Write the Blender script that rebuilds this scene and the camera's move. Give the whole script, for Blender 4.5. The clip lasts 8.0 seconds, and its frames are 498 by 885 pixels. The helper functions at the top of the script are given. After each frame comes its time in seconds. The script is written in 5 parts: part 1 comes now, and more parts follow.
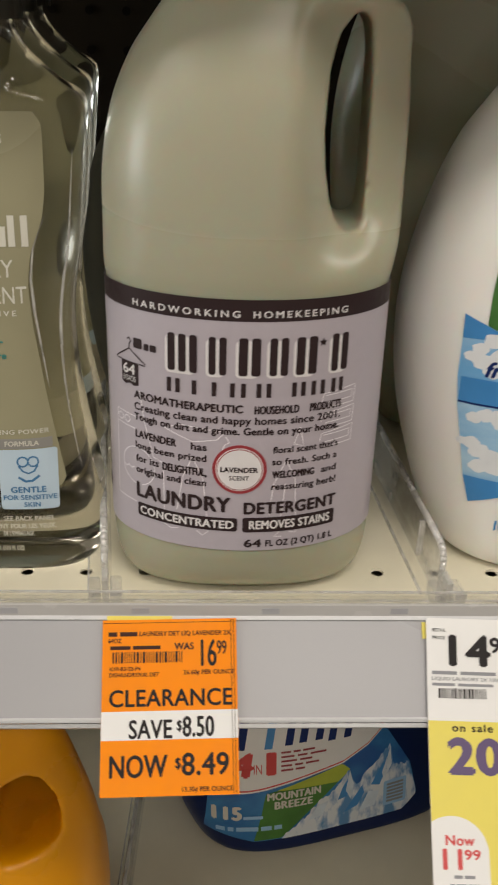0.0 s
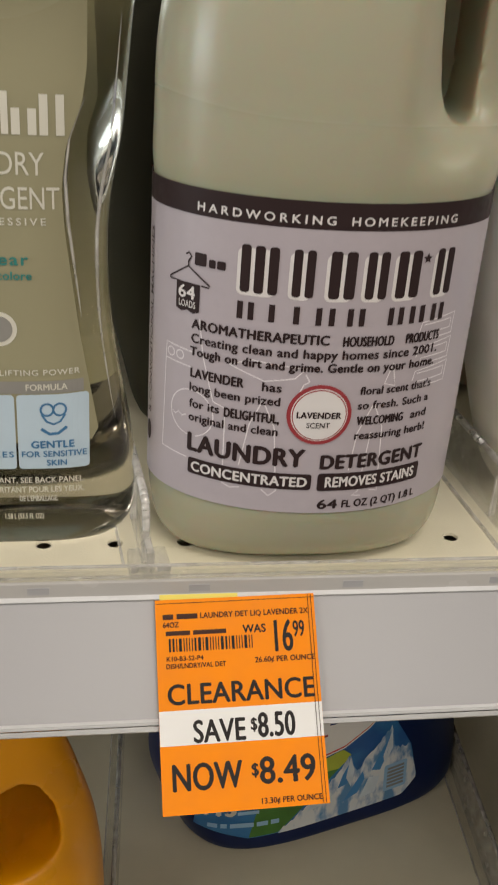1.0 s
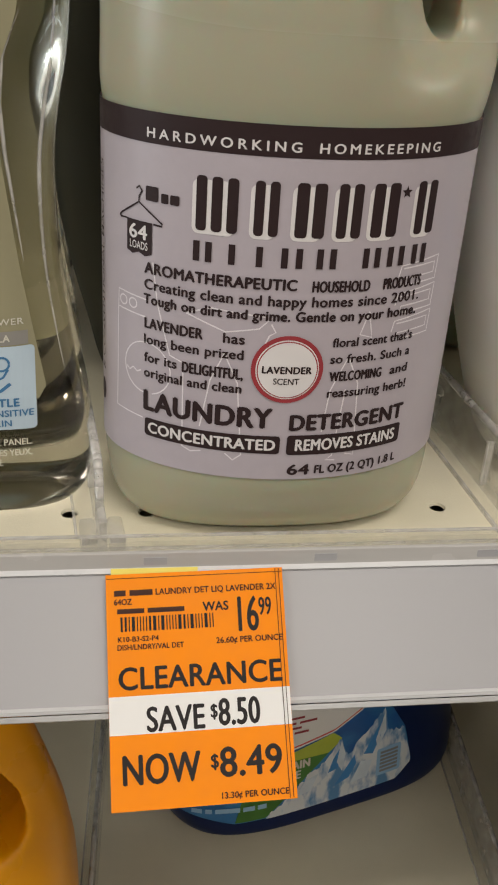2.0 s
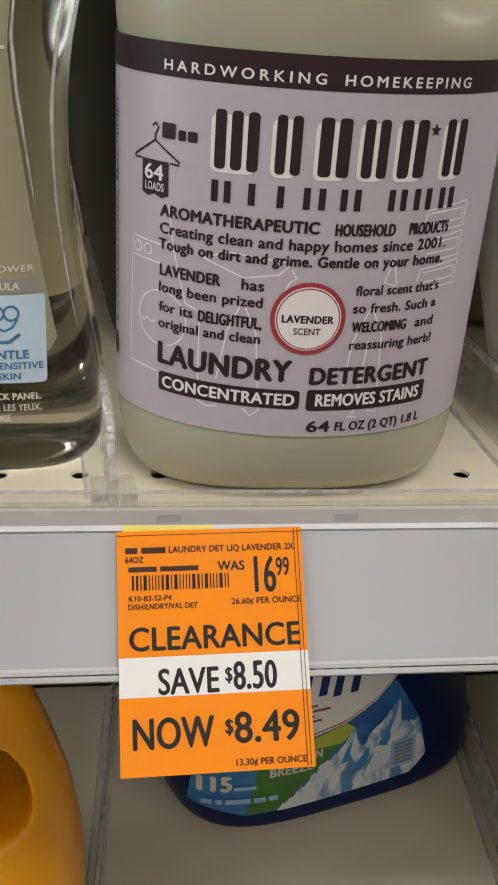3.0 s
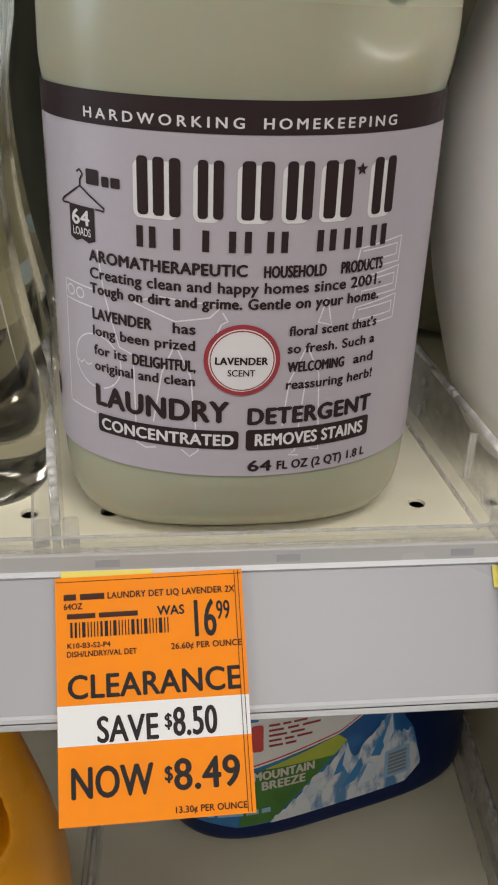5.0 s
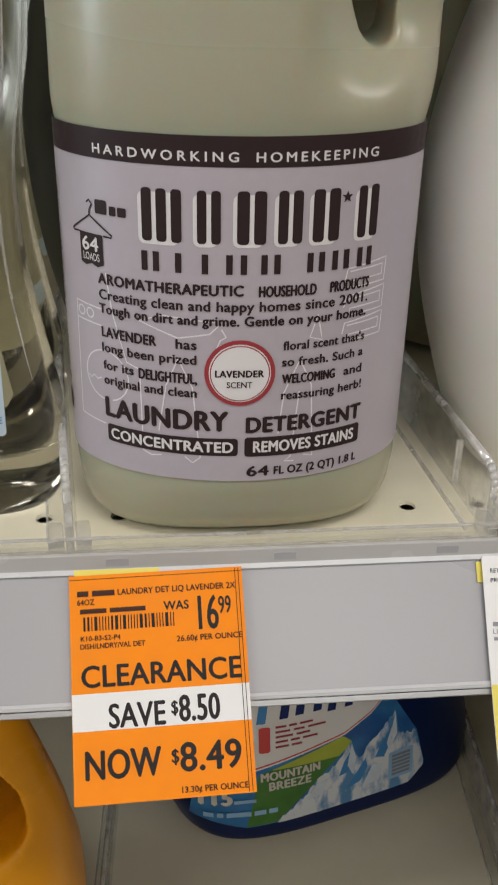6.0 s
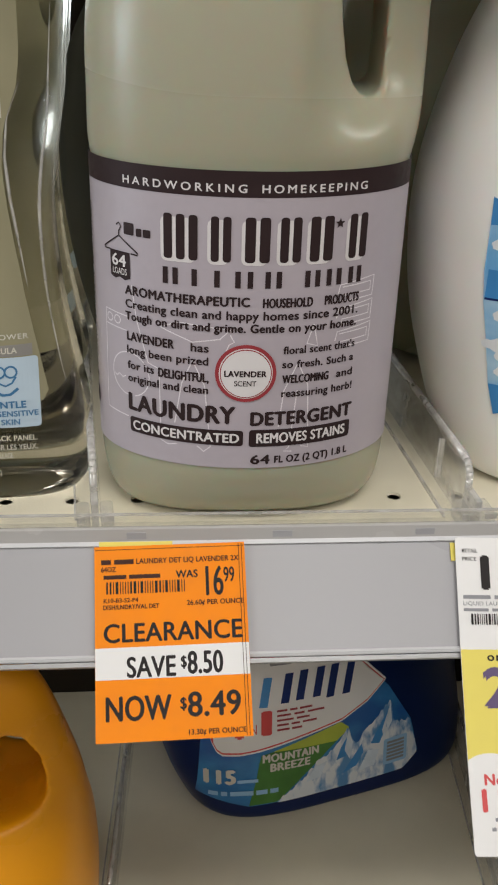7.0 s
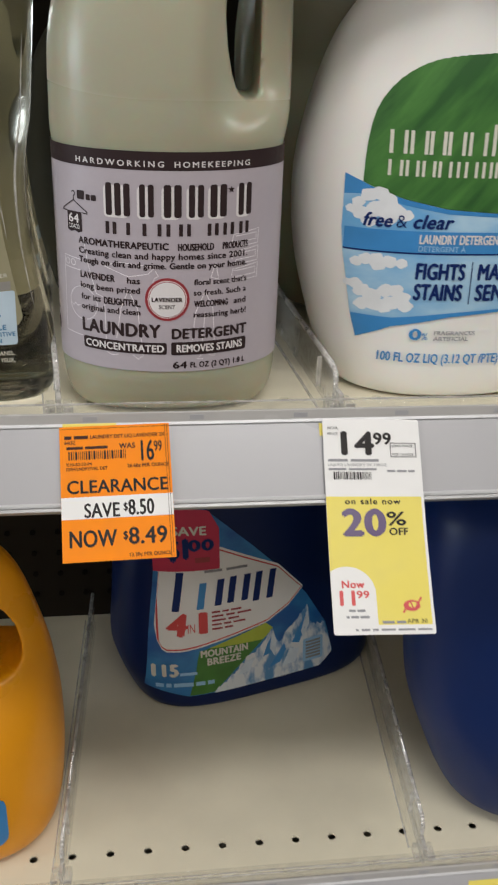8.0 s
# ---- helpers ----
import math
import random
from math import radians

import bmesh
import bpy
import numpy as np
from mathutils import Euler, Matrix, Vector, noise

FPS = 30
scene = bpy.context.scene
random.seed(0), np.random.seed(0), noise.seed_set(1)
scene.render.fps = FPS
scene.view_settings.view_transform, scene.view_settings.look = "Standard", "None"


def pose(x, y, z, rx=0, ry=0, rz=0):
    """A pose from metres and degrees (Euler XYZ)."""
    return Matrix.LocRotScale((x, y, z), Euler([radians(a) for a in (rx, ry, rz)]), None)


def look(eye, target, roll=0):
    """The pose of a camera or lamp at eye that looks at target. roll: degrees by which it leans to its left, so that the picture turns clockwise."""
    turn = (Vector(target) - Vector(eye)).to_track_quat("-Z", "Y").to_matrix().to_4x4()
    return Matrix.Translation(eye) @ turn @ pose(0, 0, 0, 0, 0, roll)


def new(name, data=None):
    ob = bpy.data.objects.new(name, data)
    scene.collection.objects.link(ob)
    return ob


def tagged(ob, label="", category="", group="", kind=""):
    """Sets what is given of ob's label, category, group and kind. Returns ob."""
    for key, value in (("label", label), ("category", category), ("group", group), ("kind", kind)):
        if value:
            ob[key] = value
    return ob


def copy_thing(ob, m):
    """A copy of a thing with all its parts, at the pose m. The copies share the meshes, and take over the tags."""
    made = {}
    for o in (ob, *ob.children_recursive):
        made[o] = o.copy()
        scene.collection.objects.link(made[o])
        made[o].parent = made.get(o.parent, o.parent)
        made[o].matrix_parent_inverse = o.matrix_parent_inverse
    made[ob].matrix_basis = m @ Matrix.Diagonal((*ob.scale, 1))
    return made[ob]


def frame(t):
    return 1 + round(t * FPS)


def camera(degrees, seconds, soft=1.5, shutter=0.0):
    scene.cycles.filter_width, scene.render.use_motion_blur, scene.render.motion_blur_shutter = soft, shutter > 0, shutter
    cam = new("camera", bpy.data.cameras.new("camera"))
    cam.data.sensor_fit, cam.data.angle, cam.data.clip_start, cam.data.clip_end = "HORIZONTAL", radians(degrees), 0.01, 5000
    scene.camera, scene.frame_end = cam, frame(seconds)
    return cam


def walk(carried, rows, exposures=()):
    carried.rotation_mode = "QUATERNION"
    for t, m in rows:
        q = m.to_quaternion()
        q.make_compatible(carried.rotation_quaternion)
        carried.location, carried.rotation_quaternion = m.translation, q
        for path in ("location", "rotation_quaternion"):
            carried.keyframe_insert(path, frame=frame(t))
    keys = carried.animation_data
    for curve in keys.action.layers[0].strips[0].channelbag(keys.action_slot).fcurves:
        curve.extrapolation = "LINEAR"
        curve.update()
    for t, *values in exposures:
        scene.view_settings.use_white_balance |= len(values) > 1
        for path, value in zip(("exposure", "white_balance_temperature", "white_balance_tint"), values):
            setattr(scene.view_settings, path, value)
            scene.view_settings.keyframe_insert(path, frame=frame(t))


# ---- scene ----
cam = camera(29.3, 8.0, soft=2.0, shutter=0.25)
PATH = [
    (0, (-0.0179, -0.3572, 1.3738), (0.0507, 1.0421, 0.6874), 1.8),
    (0.3, (-0.0679, -0.3243, 1.3608), (0.1072, 1.0481, 0.6401), 3.0),
    (0.5, (-0.0811, -0.3104, 1.3418), (0.1381, 1.0639, 0.6375), 3.8),
    (0.8, (-0.0797, -0.3012, 1.3390), (0.1417, 1.0680, 0.6249), 4.1),
    (1, (-0.0819, -0.2925, 1.3254), (0.149, 1.078, 0.6164), 4.2),
    (1.5, (-0.071, -0.273, 1.3044), (0.1498, 1.0928, 0.5829), 3.9),
    (1.7, (-0.064, -0.2691, 1.3044), (0.1576, 1.0912, 0.5743), 3.9),
    (2.8, (-0.0589, -0.2655, 1.2891), (0.1409, 1.0901, 0.5434), 4.1),
    (3, (-0.0616, -0.2636, 1.2817), (0.1396, 1.1006, 0.5524), 4.1),
    (3.5, (-0.0499, -0.2535, 1.2833), (0.1451, 1.106, 0.5439), 3.7),
    (4, (-0.0437, -0.2496, 1.2856), (0.1466, 1.1092, 0.5446), 3.5),
    (4.5, (-0.0374, -0.2519, 1.2927), (0.142, 1.1076, 0.5485), 2.7),
    (4.7, (-0.0355, -0.2522, 1.2942), (0.1334, 1.1062, 0.5461), 2.5),
    (5.8, (-0.0281, -0.2753, 1.3059), (0.1193, 1.0858, 0.5579), 1.4),
    (6, (-0.0312, -0.2792, 1.3067), (0.1131, 1.0928, 0.5797), 1.2),
    (6.5, (-0.0304, -0.2925, 1.3161), (0.103, 1.0951, 0.6156), 1.2),
    (7, (-0.032, -0.3284, 1.3223), (0.0905, 1.0569, 0.6148), 1.8),
    (7.5, (-0.0296, -0.3892, 1.3371), (0.0952, 0.9976, 0.6336), 1.9),
    (7.8, (-0.022, -0.455, 1.34), (0.18, 1.322, 0.445), 2.0),
    (8, (-0.0257, -0.4859, 1.3395), (0.1677, 0.8978, 0.6453), 2.1),
]
walk(cam, [(t, look(eye, target, roll)) for t, eye, target, roll in PATH],
     exposures=[(0.0, 0.0, 6750, 10), (1.0, 0.0, 6800, 10), (3.0, 0.0, 6450, 10), (4.5, 0.0, 6250, 10), (6.5, 0.0, 6300, 10), (8.0, 0.0, 6250, 10)])

# ---- world and lights ----
world = bpy.data.worlds.new("store")
scene.world = world
world.use_nodes = True
world.node_tree.nodes["Background"].inputs[0].default_value = (0.9, 0.92, 1.0, 1)
world.node_tree.nodes["Background"].inputs[1].default_value = 0.02
LIGHT_POWER = 17.6


def tube_light(x, y, length, power):
    data = bpy.data.lights.new("ceiling_tube_light", "AREA")
    data.shape, data.size, data.size_y, data.energy = "RECTANGLE", length, 0.28, power
    data.color = (1.0, 0.95, 0.885)
    ob = new("ceiling_tube_light", data)
    ob.matrix_world = pose(x, y, 2.96)
    return tagged(ob, "long warm white fluorescent strip under the store ceiling", "light", "ceiling strip lights")


for ly, share in ((-0.95, 1.25), (-2.1, 0.75)):
    for lx in (-5.2, -2.4, 0.3, 2.9):
        tube_light(lx, ly, 1.2, LIGHT_POWER * share)


# unseen shop window, assumed from a cool highlight on the jug; lifts left flanks
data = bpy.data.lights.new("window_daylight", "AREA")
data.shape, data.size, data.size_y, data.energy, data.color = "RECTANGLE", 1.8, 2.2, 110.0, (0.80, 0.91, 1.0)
day = tagged(new("window_daylight", data), "cool daylight of an unseen, assumed shop window at the aisle's end", "light")
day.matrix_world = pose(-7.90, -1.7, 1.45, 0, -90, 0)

# ---- materials ----
def material(name, color, rough=0.5, metal=0.0, var=0.06, scale=60.0, bump=0.0, bscale=400.0, spec=0.5, detail=5.0, **extra):
    """A principled surface whose colour drifts at two scales, with fine relief."""
    mat = bpy.data.materials.new(name)
    mat.use_nodes = True
    nt = mat.node_tree
    p = nt.nodes["Principled BSDF"]
    p.inputs["Roughness"].default_value, p.inputs["Metallic"].default_value = rough, metal
    p.inputs["Specular IOR Level"].default_value = spec
    for key, value in extra.items():
        p.inputs[key.replace("_", " ")].default_value = value
    co = nt.nodes.new("ShaderNodeTexCoord")
    n1, n2 = nt.nodes.new("ShaderNodeTexNoise"), nt.nodes.new("ShaderNodeTexNoise")
    n1.inputs["Scale"].default_value, n2.inputs["Scale"].default_value = scale, scale * 0.12
    n1.inputs["Detail"].default_value = n2.inputs["Detail"].default_value = detail
    add = nt.nodes.new("ShaderNodeMath")
    add.operation = "ADD"
    ramp = nt.nodes.new("ShaderNodeMapRange")
    ramp.inputs[1].default_value, ramp.inputs[2].default_value = 0.6, 1.4
    ramp.inputs[3].default_value, ramp.inputs[4].default_value = 1 - var, 1 + var
    mix = nt.nodes.new("ShaderNodeVectorMath")
    mix.operation = "SCALE"
    mix.inputs[0].default_value = color
    for n in (n1, n2):
        nt.links.new(co.outputs["Object"], n.inputs["Vector"])
    nt.links.new(n1.outputs["Fac"], add.inputs[0])
    nt.links.new(n2.outputs["Fac"], add.inputs[1])
    nt.links.new(add.outputs[0], ramp.inputs[0])
    nt.links.new(ramp.outputs[0], mix.inputs["Scale"])
    nt.links.new(mix.outputs[0], p.inputs["Base Color"])
    rr = nt.nodes.new("ShaderNodeMapRange")
    rr.inputs[1].default_value, rr.inputs[2].default_value = 0.3, 0.7
    rr.inputs[3].default_value, rr.inputs[4].default_value = max(0.02, rough * 0.85), min(1, rough * 1.15)
    nt.links.new(n1.outputs["Fac"], rr.inputs[0])
    nt.links.new(rr.outputs[0], p.inputs["Roughness"])
    if bump:
        n3 = nt.nodes.new("ShaderNodeTexNoise")
        n3.inputs["Scale"].default_value, n3.inputs["Detail"].default_value = bscale, 3.0
        b = nt.nodes.new("ShaderNodeBump")
        b.inputs["Strength"].default_value, b.inputs["Distance"].default_value = bump, 0.001
        nt.links.new(co.outputs["Object"], n3.inputs["Vector"])
        nt.links.new(n3.outputs["Fac"], b.inputs["Height"])
        nt.links.new(b.outputs[0], p.inputs["Normal"])
    return mat


def two_tone(name, low, high, scale, a, b, rough, lean=0.0):
    """A print of two inks that meet along a ragged, uneven edge; scale sets its grain along x, y and z."""
    mat = material(name, low, rough, var=0.05, scale=200)
    nt = mat.node_tree
    p = nt.nodes["Principled BSDF"]
    co, mp, no, rp, mx = (nt.nodes.new("ShaderNode" + k) for k in ("TexCoord", "Mapping", "TexNoise", "MapRange", "MixRGB"))
    mp.vector_type = "TEXTURE"
    mp.inputs["Scale"].default_value, mp.inputs["Rotation"].default_value = [1.0 / s for s in scale], (0, lean, 0)
    no.inputs["Scale"].default_value, no.inputs["Detail"].default_value = 1.0, 7.0
    rp.inputs[1].default_value, rp.inputs[2].default_value = a, b
    mx.inputs[1].default_value, mx.inputs[2].default_value = (*low, 1), (*high, 1)
    nt.links.new(co.outputs["Object"], mp.inputs["Vector"])
    nt.links.new(mp.outputs[0], no.inputs["Vector"])
    nt.links.new(no.outputs["Fac"], rp.inputs[0])
    nt.links.new(rp.outputs[0], mx.inputs[0])
    nt.links.new(mx.outputs[0], p.inputs["Base Color"])
    return mat


def thin_clear(name, tint, gloss_rough, haze, gloss=0.07):
    """A thin clear sheet: mostly see-through, with a mirror gloss and a little milky haze."""
    mat = bpy.data.materials.new(name)
    mat.use_nodes = True
    nt = mat.node_tree
    nt.nodes.remove(nt.nodes["Principled BSDF"])
    out = nt.nodes["Material Output"]
    tr, gl, df = nt.nodes.new("ShaderNodeBsdfTransparent"), nt.nodes.new("ShaderNodeBsdfGlossy"), nt.nodes.new("ShaderNodeBsdfDiffuse")
    tr.inputs[0].default_value = (*tint, 1)
    gl.inputs["Roughness"].default_value = gloss_rough
    df.inputs[0].default_value = (0.62, 0.60, 0.57, 1)
    co, no, mr = nt.nodes.new("ShaderNodeTexCoord"), nt.nodes.new("ShaderNodeTexNoise"), nt.nodes.new("ShaderNodeMapRange")
    no.inputs["Scale"].default_value, no.inputs["Detail"].default_value = 90.0, 6.0
    mr.inputs[1].default_value, mr.inputs[2].default_value = 0.35, 0.75
    mr.inputs[3].default_value, mr.inputs[4].default_value = haze * 0.4, haze * 1.9
    bp = nt.nodes.new("ShaderNodeBump")
    bp.inputs["Strength"].default_value, bp.inputs["Distance"].default_value = 0.3, 0.001
    nt.links.new(co.outputs["Object"], no.inputs["Vector"])
    nt.links.new(no.outputs["Fac"], mr.inputs[0])
    nt.links.new(no.outputs["Fac"], bp.inputs["Height"])
    nt.links.new(bp.outputs[0], gl.inputs["Normal"])
    m1, m2 = nt.nodes.new("ShaderNodeMixShader"), nt.nodes.new("ShaderNodeMixShader")
    nt.links.new(mr.outputs[0], m1.inputs[0])
    nt.links.new(tr.outputs[0], m1.inputs[1])
    nt.links.new(df.outputs[0], m1.inputs[2])
    m2.inputs[0].default_value = gloss
    nt.links.new(m1.outputs[0], m2.inputs[1])
    nt.links.new(gl.outputs[0], m2.inputs[2])
    nt.links.new(m2.outputs[0], out.inputs[0])
    return mat


SHEET_CLEAR = thin_clear("thin_clear_plastic", (0.98, 0.98, 0.97), 0.10, 0.06)
# heavy milky haze paints the highlights that clear edges catch
EDGE_HIGHLIGHT = thin_clear("highlit_plastic_edge", (0.97, 0.97, 0.95), 0.12, 0.55, 0.18)
SHEET_SMOKY = thin_clear("worn_clear_plastic", (0.95, 0.95, 0.94), 0.15, 0.24)
CREAM = material("cream_enamel", (0.74, 0.69, 0.54), 0.38, var=0.07, scale=25, bump=0.15, bscale=900)
HOLE_DARK = material("peg_hole_shade", (0.010, 0.008, 0.006), 0.9, var=0.1, spec=0.05)
# near-black base: the shade behind the bottles is put into the colour
BACK = material("shade_dark_back_enamel", (0.024, 0.018, 0.012), 0.8, var=0.1, scale=8, spec=0.1)
CHANNEL = material("grey_channel_plastic", (0.385, 0.38, 0.395), 0.30, var=0.04, scale=6, detail=0.0, bump=0.03, bscale=120)
RAIL_GREY = material("greyish_plastic_rail", (0.50, 0.485, 0.47), 0.24, var=0.06, scale=30)
CHANNEL_EDGE = material("white_channel_edge", (0.62, 0.62, 0.63), 0.3, var=0.04)
STEEL_EDGE = material("dull_steel_edge", (0.36, 0.36, 0.36), 0.4, 0.5, var=0.08)
JUG = material("milky_gel_jug", (0.385, 0.374, 0.274), 0.27, var=0.008, scale=3, detail=0.0, spec=0.5,
               Subsurface_Weight=0.45, Subsurface_Scale=0.025)
LAV_LABEL = material("lavender_grey_label", (0.445, 0.398, 0.440), 0.36, var=0.03, scale=300, bump=0.04, bscale=900)
BROWN = material("dark_brown_print", (0.030, 0.017, 0.018), 0.5, var=0.08, scale=300, spec=0.2)
WHITE_INK = material("white_print", (0.72, 0.69, 0.69), 0.4, var=0.03)
LINE_INK = material("pale_lilac_print", (0.74, 0.70, 0.73), 0.4, var=0.03)
RED_INK = material("red_print", (0.33, 0.035, 0.045), 0.4, var=0.08, scale=300)
ORANGE = material("orange_tag_paper", (0.93, 0.265, 0.004), 0.6, var=0.04, scale=120, bump=0.05, spec=0.22)
BLACK_INK = material("black_print", (0.018, 0.014, 0.014), 0.5, var=0.1, spec=0.2)
BROWN_INK = material("brownish_thin_print", (0.050, 0.016, 0.008), 0.5, var=0.1, spec=0.2)
PAPER = material("white_tag_paper", (0.80, 0.79, 0.78), 0.5, var=0.03, bump=0.04)
YELLOW = material("yellow_tag_paper", (0.78, 0.66, 0.115), 0.5, var=0.04, bump=0.04)
PURPLE = material("purple_print", (0.10, 0.06, 0.16), 0.45, var=0.06)
TAG_RED = material("bright_red_print", (0.62, 0.06, 0.06), 0.45, var=0.06)
GREY_INK = material("grey_print", (0.25, 0.25, 0.27), 0.5, var=0.06)
WHITE_PLASTIC = material("white_bottle_plastic", (0.86, 0.84, 0.81), 0.33, var=0.02, scale=6, detail=0.0, bump=0.04, bscale=250,
                         Subsurface_Weight=0.15, Subsurface_Scale=0.01)
SKY_BLUE = two_tone("sky_and_cloud_print", (0.15, 0.40, 0.70), (0.42, 0.62, 0.78), (20, 20, 40), 0.40, 0.66, 0.36)
CLOUD = material("cloud_white_print", (0.78, 0.80, 0.83), 0.4, var=0.08, scale=90)
BAND_BLUE = material("mid_blue_label", (0.045, 0.24, 0.56), 0.35, var=0.12, scale=60)
NAVY = material("navy_print", (0.006, 0.022, 0.125), 0.45, var=0.08, spec=0.2)
PALE_BLUE = material("pale_blue_print", (0.30, 0.52, 0.74), 0.4, var=0.06)
LEAF = two_tone("leaf_green_print", (0.020, 0.095, 0.018), (0.080, 0.240, 0.045), (18, 25, 85), 0.34, 0.68, 0.36, -0.85)
LEAF_DARK = material("leaf_dark_rib", (0.022, 0.085, 0.022), 0.4, var=0.3, scale=60)
GEL_CLEAR = material("clear_bottle_plastic", (0.76, 0.73, 0.63), 0.06, var=0.03, Transmission_Weight=1.0, IOR=1.38, bump=0.1, bscale=45)
OLIVE_LABEL = material("olive_translucent_label", (0.325, 0.302, 0.190), 0.28, var=0.06, scale=7, detail=0.0, bump=0.03)
SOFT_WHITE = material("soft_white_print", (0.66, 0.64, 0.56), 0.4, var=0.03)
LIGHT_BLUE = material("light_blue_sticker", (0.50, 0.62, 0.72), 0.35, var=0.05)
TEAL = material("teal_print", (0.03, 0.22, 0.20), 0.4, var=0.06)
STICKER_BLUE = material("blue_sticker_print", (0.05, 0.18, 0.36), 0.4, var=0.06)
GREY_BAND = material("grey_label_band", (0.27, 0.26, 0.24), 0.35, var=0.08)
DARK_CAP = material("dark_cap_plastic", (0.035, 0.03, 0.024), 0.4, var=0.1, bump=0.1)
AMBER_JUG = material("amber_yellow_jug_plastic", (0.82, 0.335, 0.003), 0.30, var=0.05, scale=12, spec=0.4)
BLUE_JUG = material("deep_blue_jug_plastic", (0.0025, 0.013, 0.075), 0.36, var=0.08, scale=12, spec=0.28)
BLUE_JUG_2 = material("royal_blue_jug_plastic", (0.0030, 0.018, 0.100), 0.38, var=0.08, scale=12, spec=0.28)
PUREBLUE = two_tone("bright_blue_print", (0.012, 0.10, 0.34), (0.045, 0.27, 0.55), (14, 14, 20), 0.38, 0.62, 0.35)
MOUNTAIN = two_tone("snowy_rock_print", (0.72, 0.76, 0.80), (0.10, 0.27, 0.52), (90, 40, 45), 0.46, 0.60, 0.4)
GRASS = material("grass_green_label", (0.06, 0.20, 0.03), 0.4, var=0.3, scale=60)
LIME = material("lime_label", (0.42, 0.50, 0.05), 0.4, var=0.2, scale=60)
PINK = material("crimson_sticker_paper", (0.52, 0.02, 0.07), 0.5, var=0.06)
ICE = material("ice_white_print", (0.62, 0.70, 0.78), 0.4, var=0.15, scale=120)
# near-black, low-gloss olive that carries the second row's shade in its colour
OLIVE_SHADED = material("shade_dark_olive_plastic", (0.026, 0.022, 0.012), 0.75, var=0.1, scale=20, spec=0.12)
FLOOR = material("vinyl_floor", (0.27, 0.25, 0.22), 0.25, var=0.08, scale=6)
WALL = material("store_paint", (0.52, 0.50, 0.47), 0.6, var=0.05, scale=3)


# ---- building helpers ----
def part(name, bm, mat, parent=None, label="", smooth=False):
    """Links a bmesh as one mesh object under a thing or a part."""
    me = bpy.data.meshes.new(name)
    if smooth:
        for f in bm.faces:
            f.smooth = True
    bm.to_mesh(me)
    bm.free()
    me.materials.append(mat)
    ob = new(name, me)
    if parent is not None:
        ob.parent = parent
    if label:
        ob["label"] = label
    return ob


def thing(name, label, category, group="", kind="", at=(0, 0, 0)):
    ob = new(name)
    ob.empty_display_size = 0.02
    ob.location = at
    return tagged(ob, label, category, group, kind)


def box(bm, x0, x1, y0, y1, z0, z1, bevel=0.0):
    made = bmesh.ops.create_cube(bm, size=1.0)["verts"]
    for v in made:
        v.co = Vector(((x0 + x1) / 2 + v.co.x * (x1 - x0), (y0 + y1) / 2 + v.co.y * (y1 - y0), (z0 + z1) / 2 + v.co.z * (z1 - z0)))
    if bevel:
        edges = list({e for v in made for e in v.link_edges})
        bmesh.ops.bevel(bm, geom=edges, offset=bevel, segments=2, affect="EDGES", profile=0.5)
    return bm


def boxed(*args, bevel=0.0):
    return box(bmesh.new(), *args, bevel=bevel)


def extruded(profile, x0, x1):
    """A closed (y, z) outline drawn out along x."""
    bm = bmesh.new()
    a = [bm.verts.new((x0, y, z)) for y, z in profile]
    b = [bm.verts.new((x1, y, z)) for y, z in profile]
    n = len(profile)
    for i in range(n):
        bm.faces.new((a[i], a[(i + 1) % n], b[(i + 1) % n], b[i]))
    bm.faces.new(a[::-1])
    bm.faces.new(b)
    bmesh.ops.recalc_face_normals(bm, faces=bm.faces)
    return bm


def lerp_rows(rows, z):
    """Values of a table of (z, a, b, ...) at z, eased between the rows."""
    if z <= rows[0][0]:
        return rows[0][1:]
    for lo, hi in zip(rows, rows[1:]):
        if z <= hi[0]:
            t = (z - lo[0]) / (hi[0] - lo[0])
            return tuple(p + (q - p) * t for p, q in zip(lo[1:], hi[1:]))
    return rows[-1][1:]


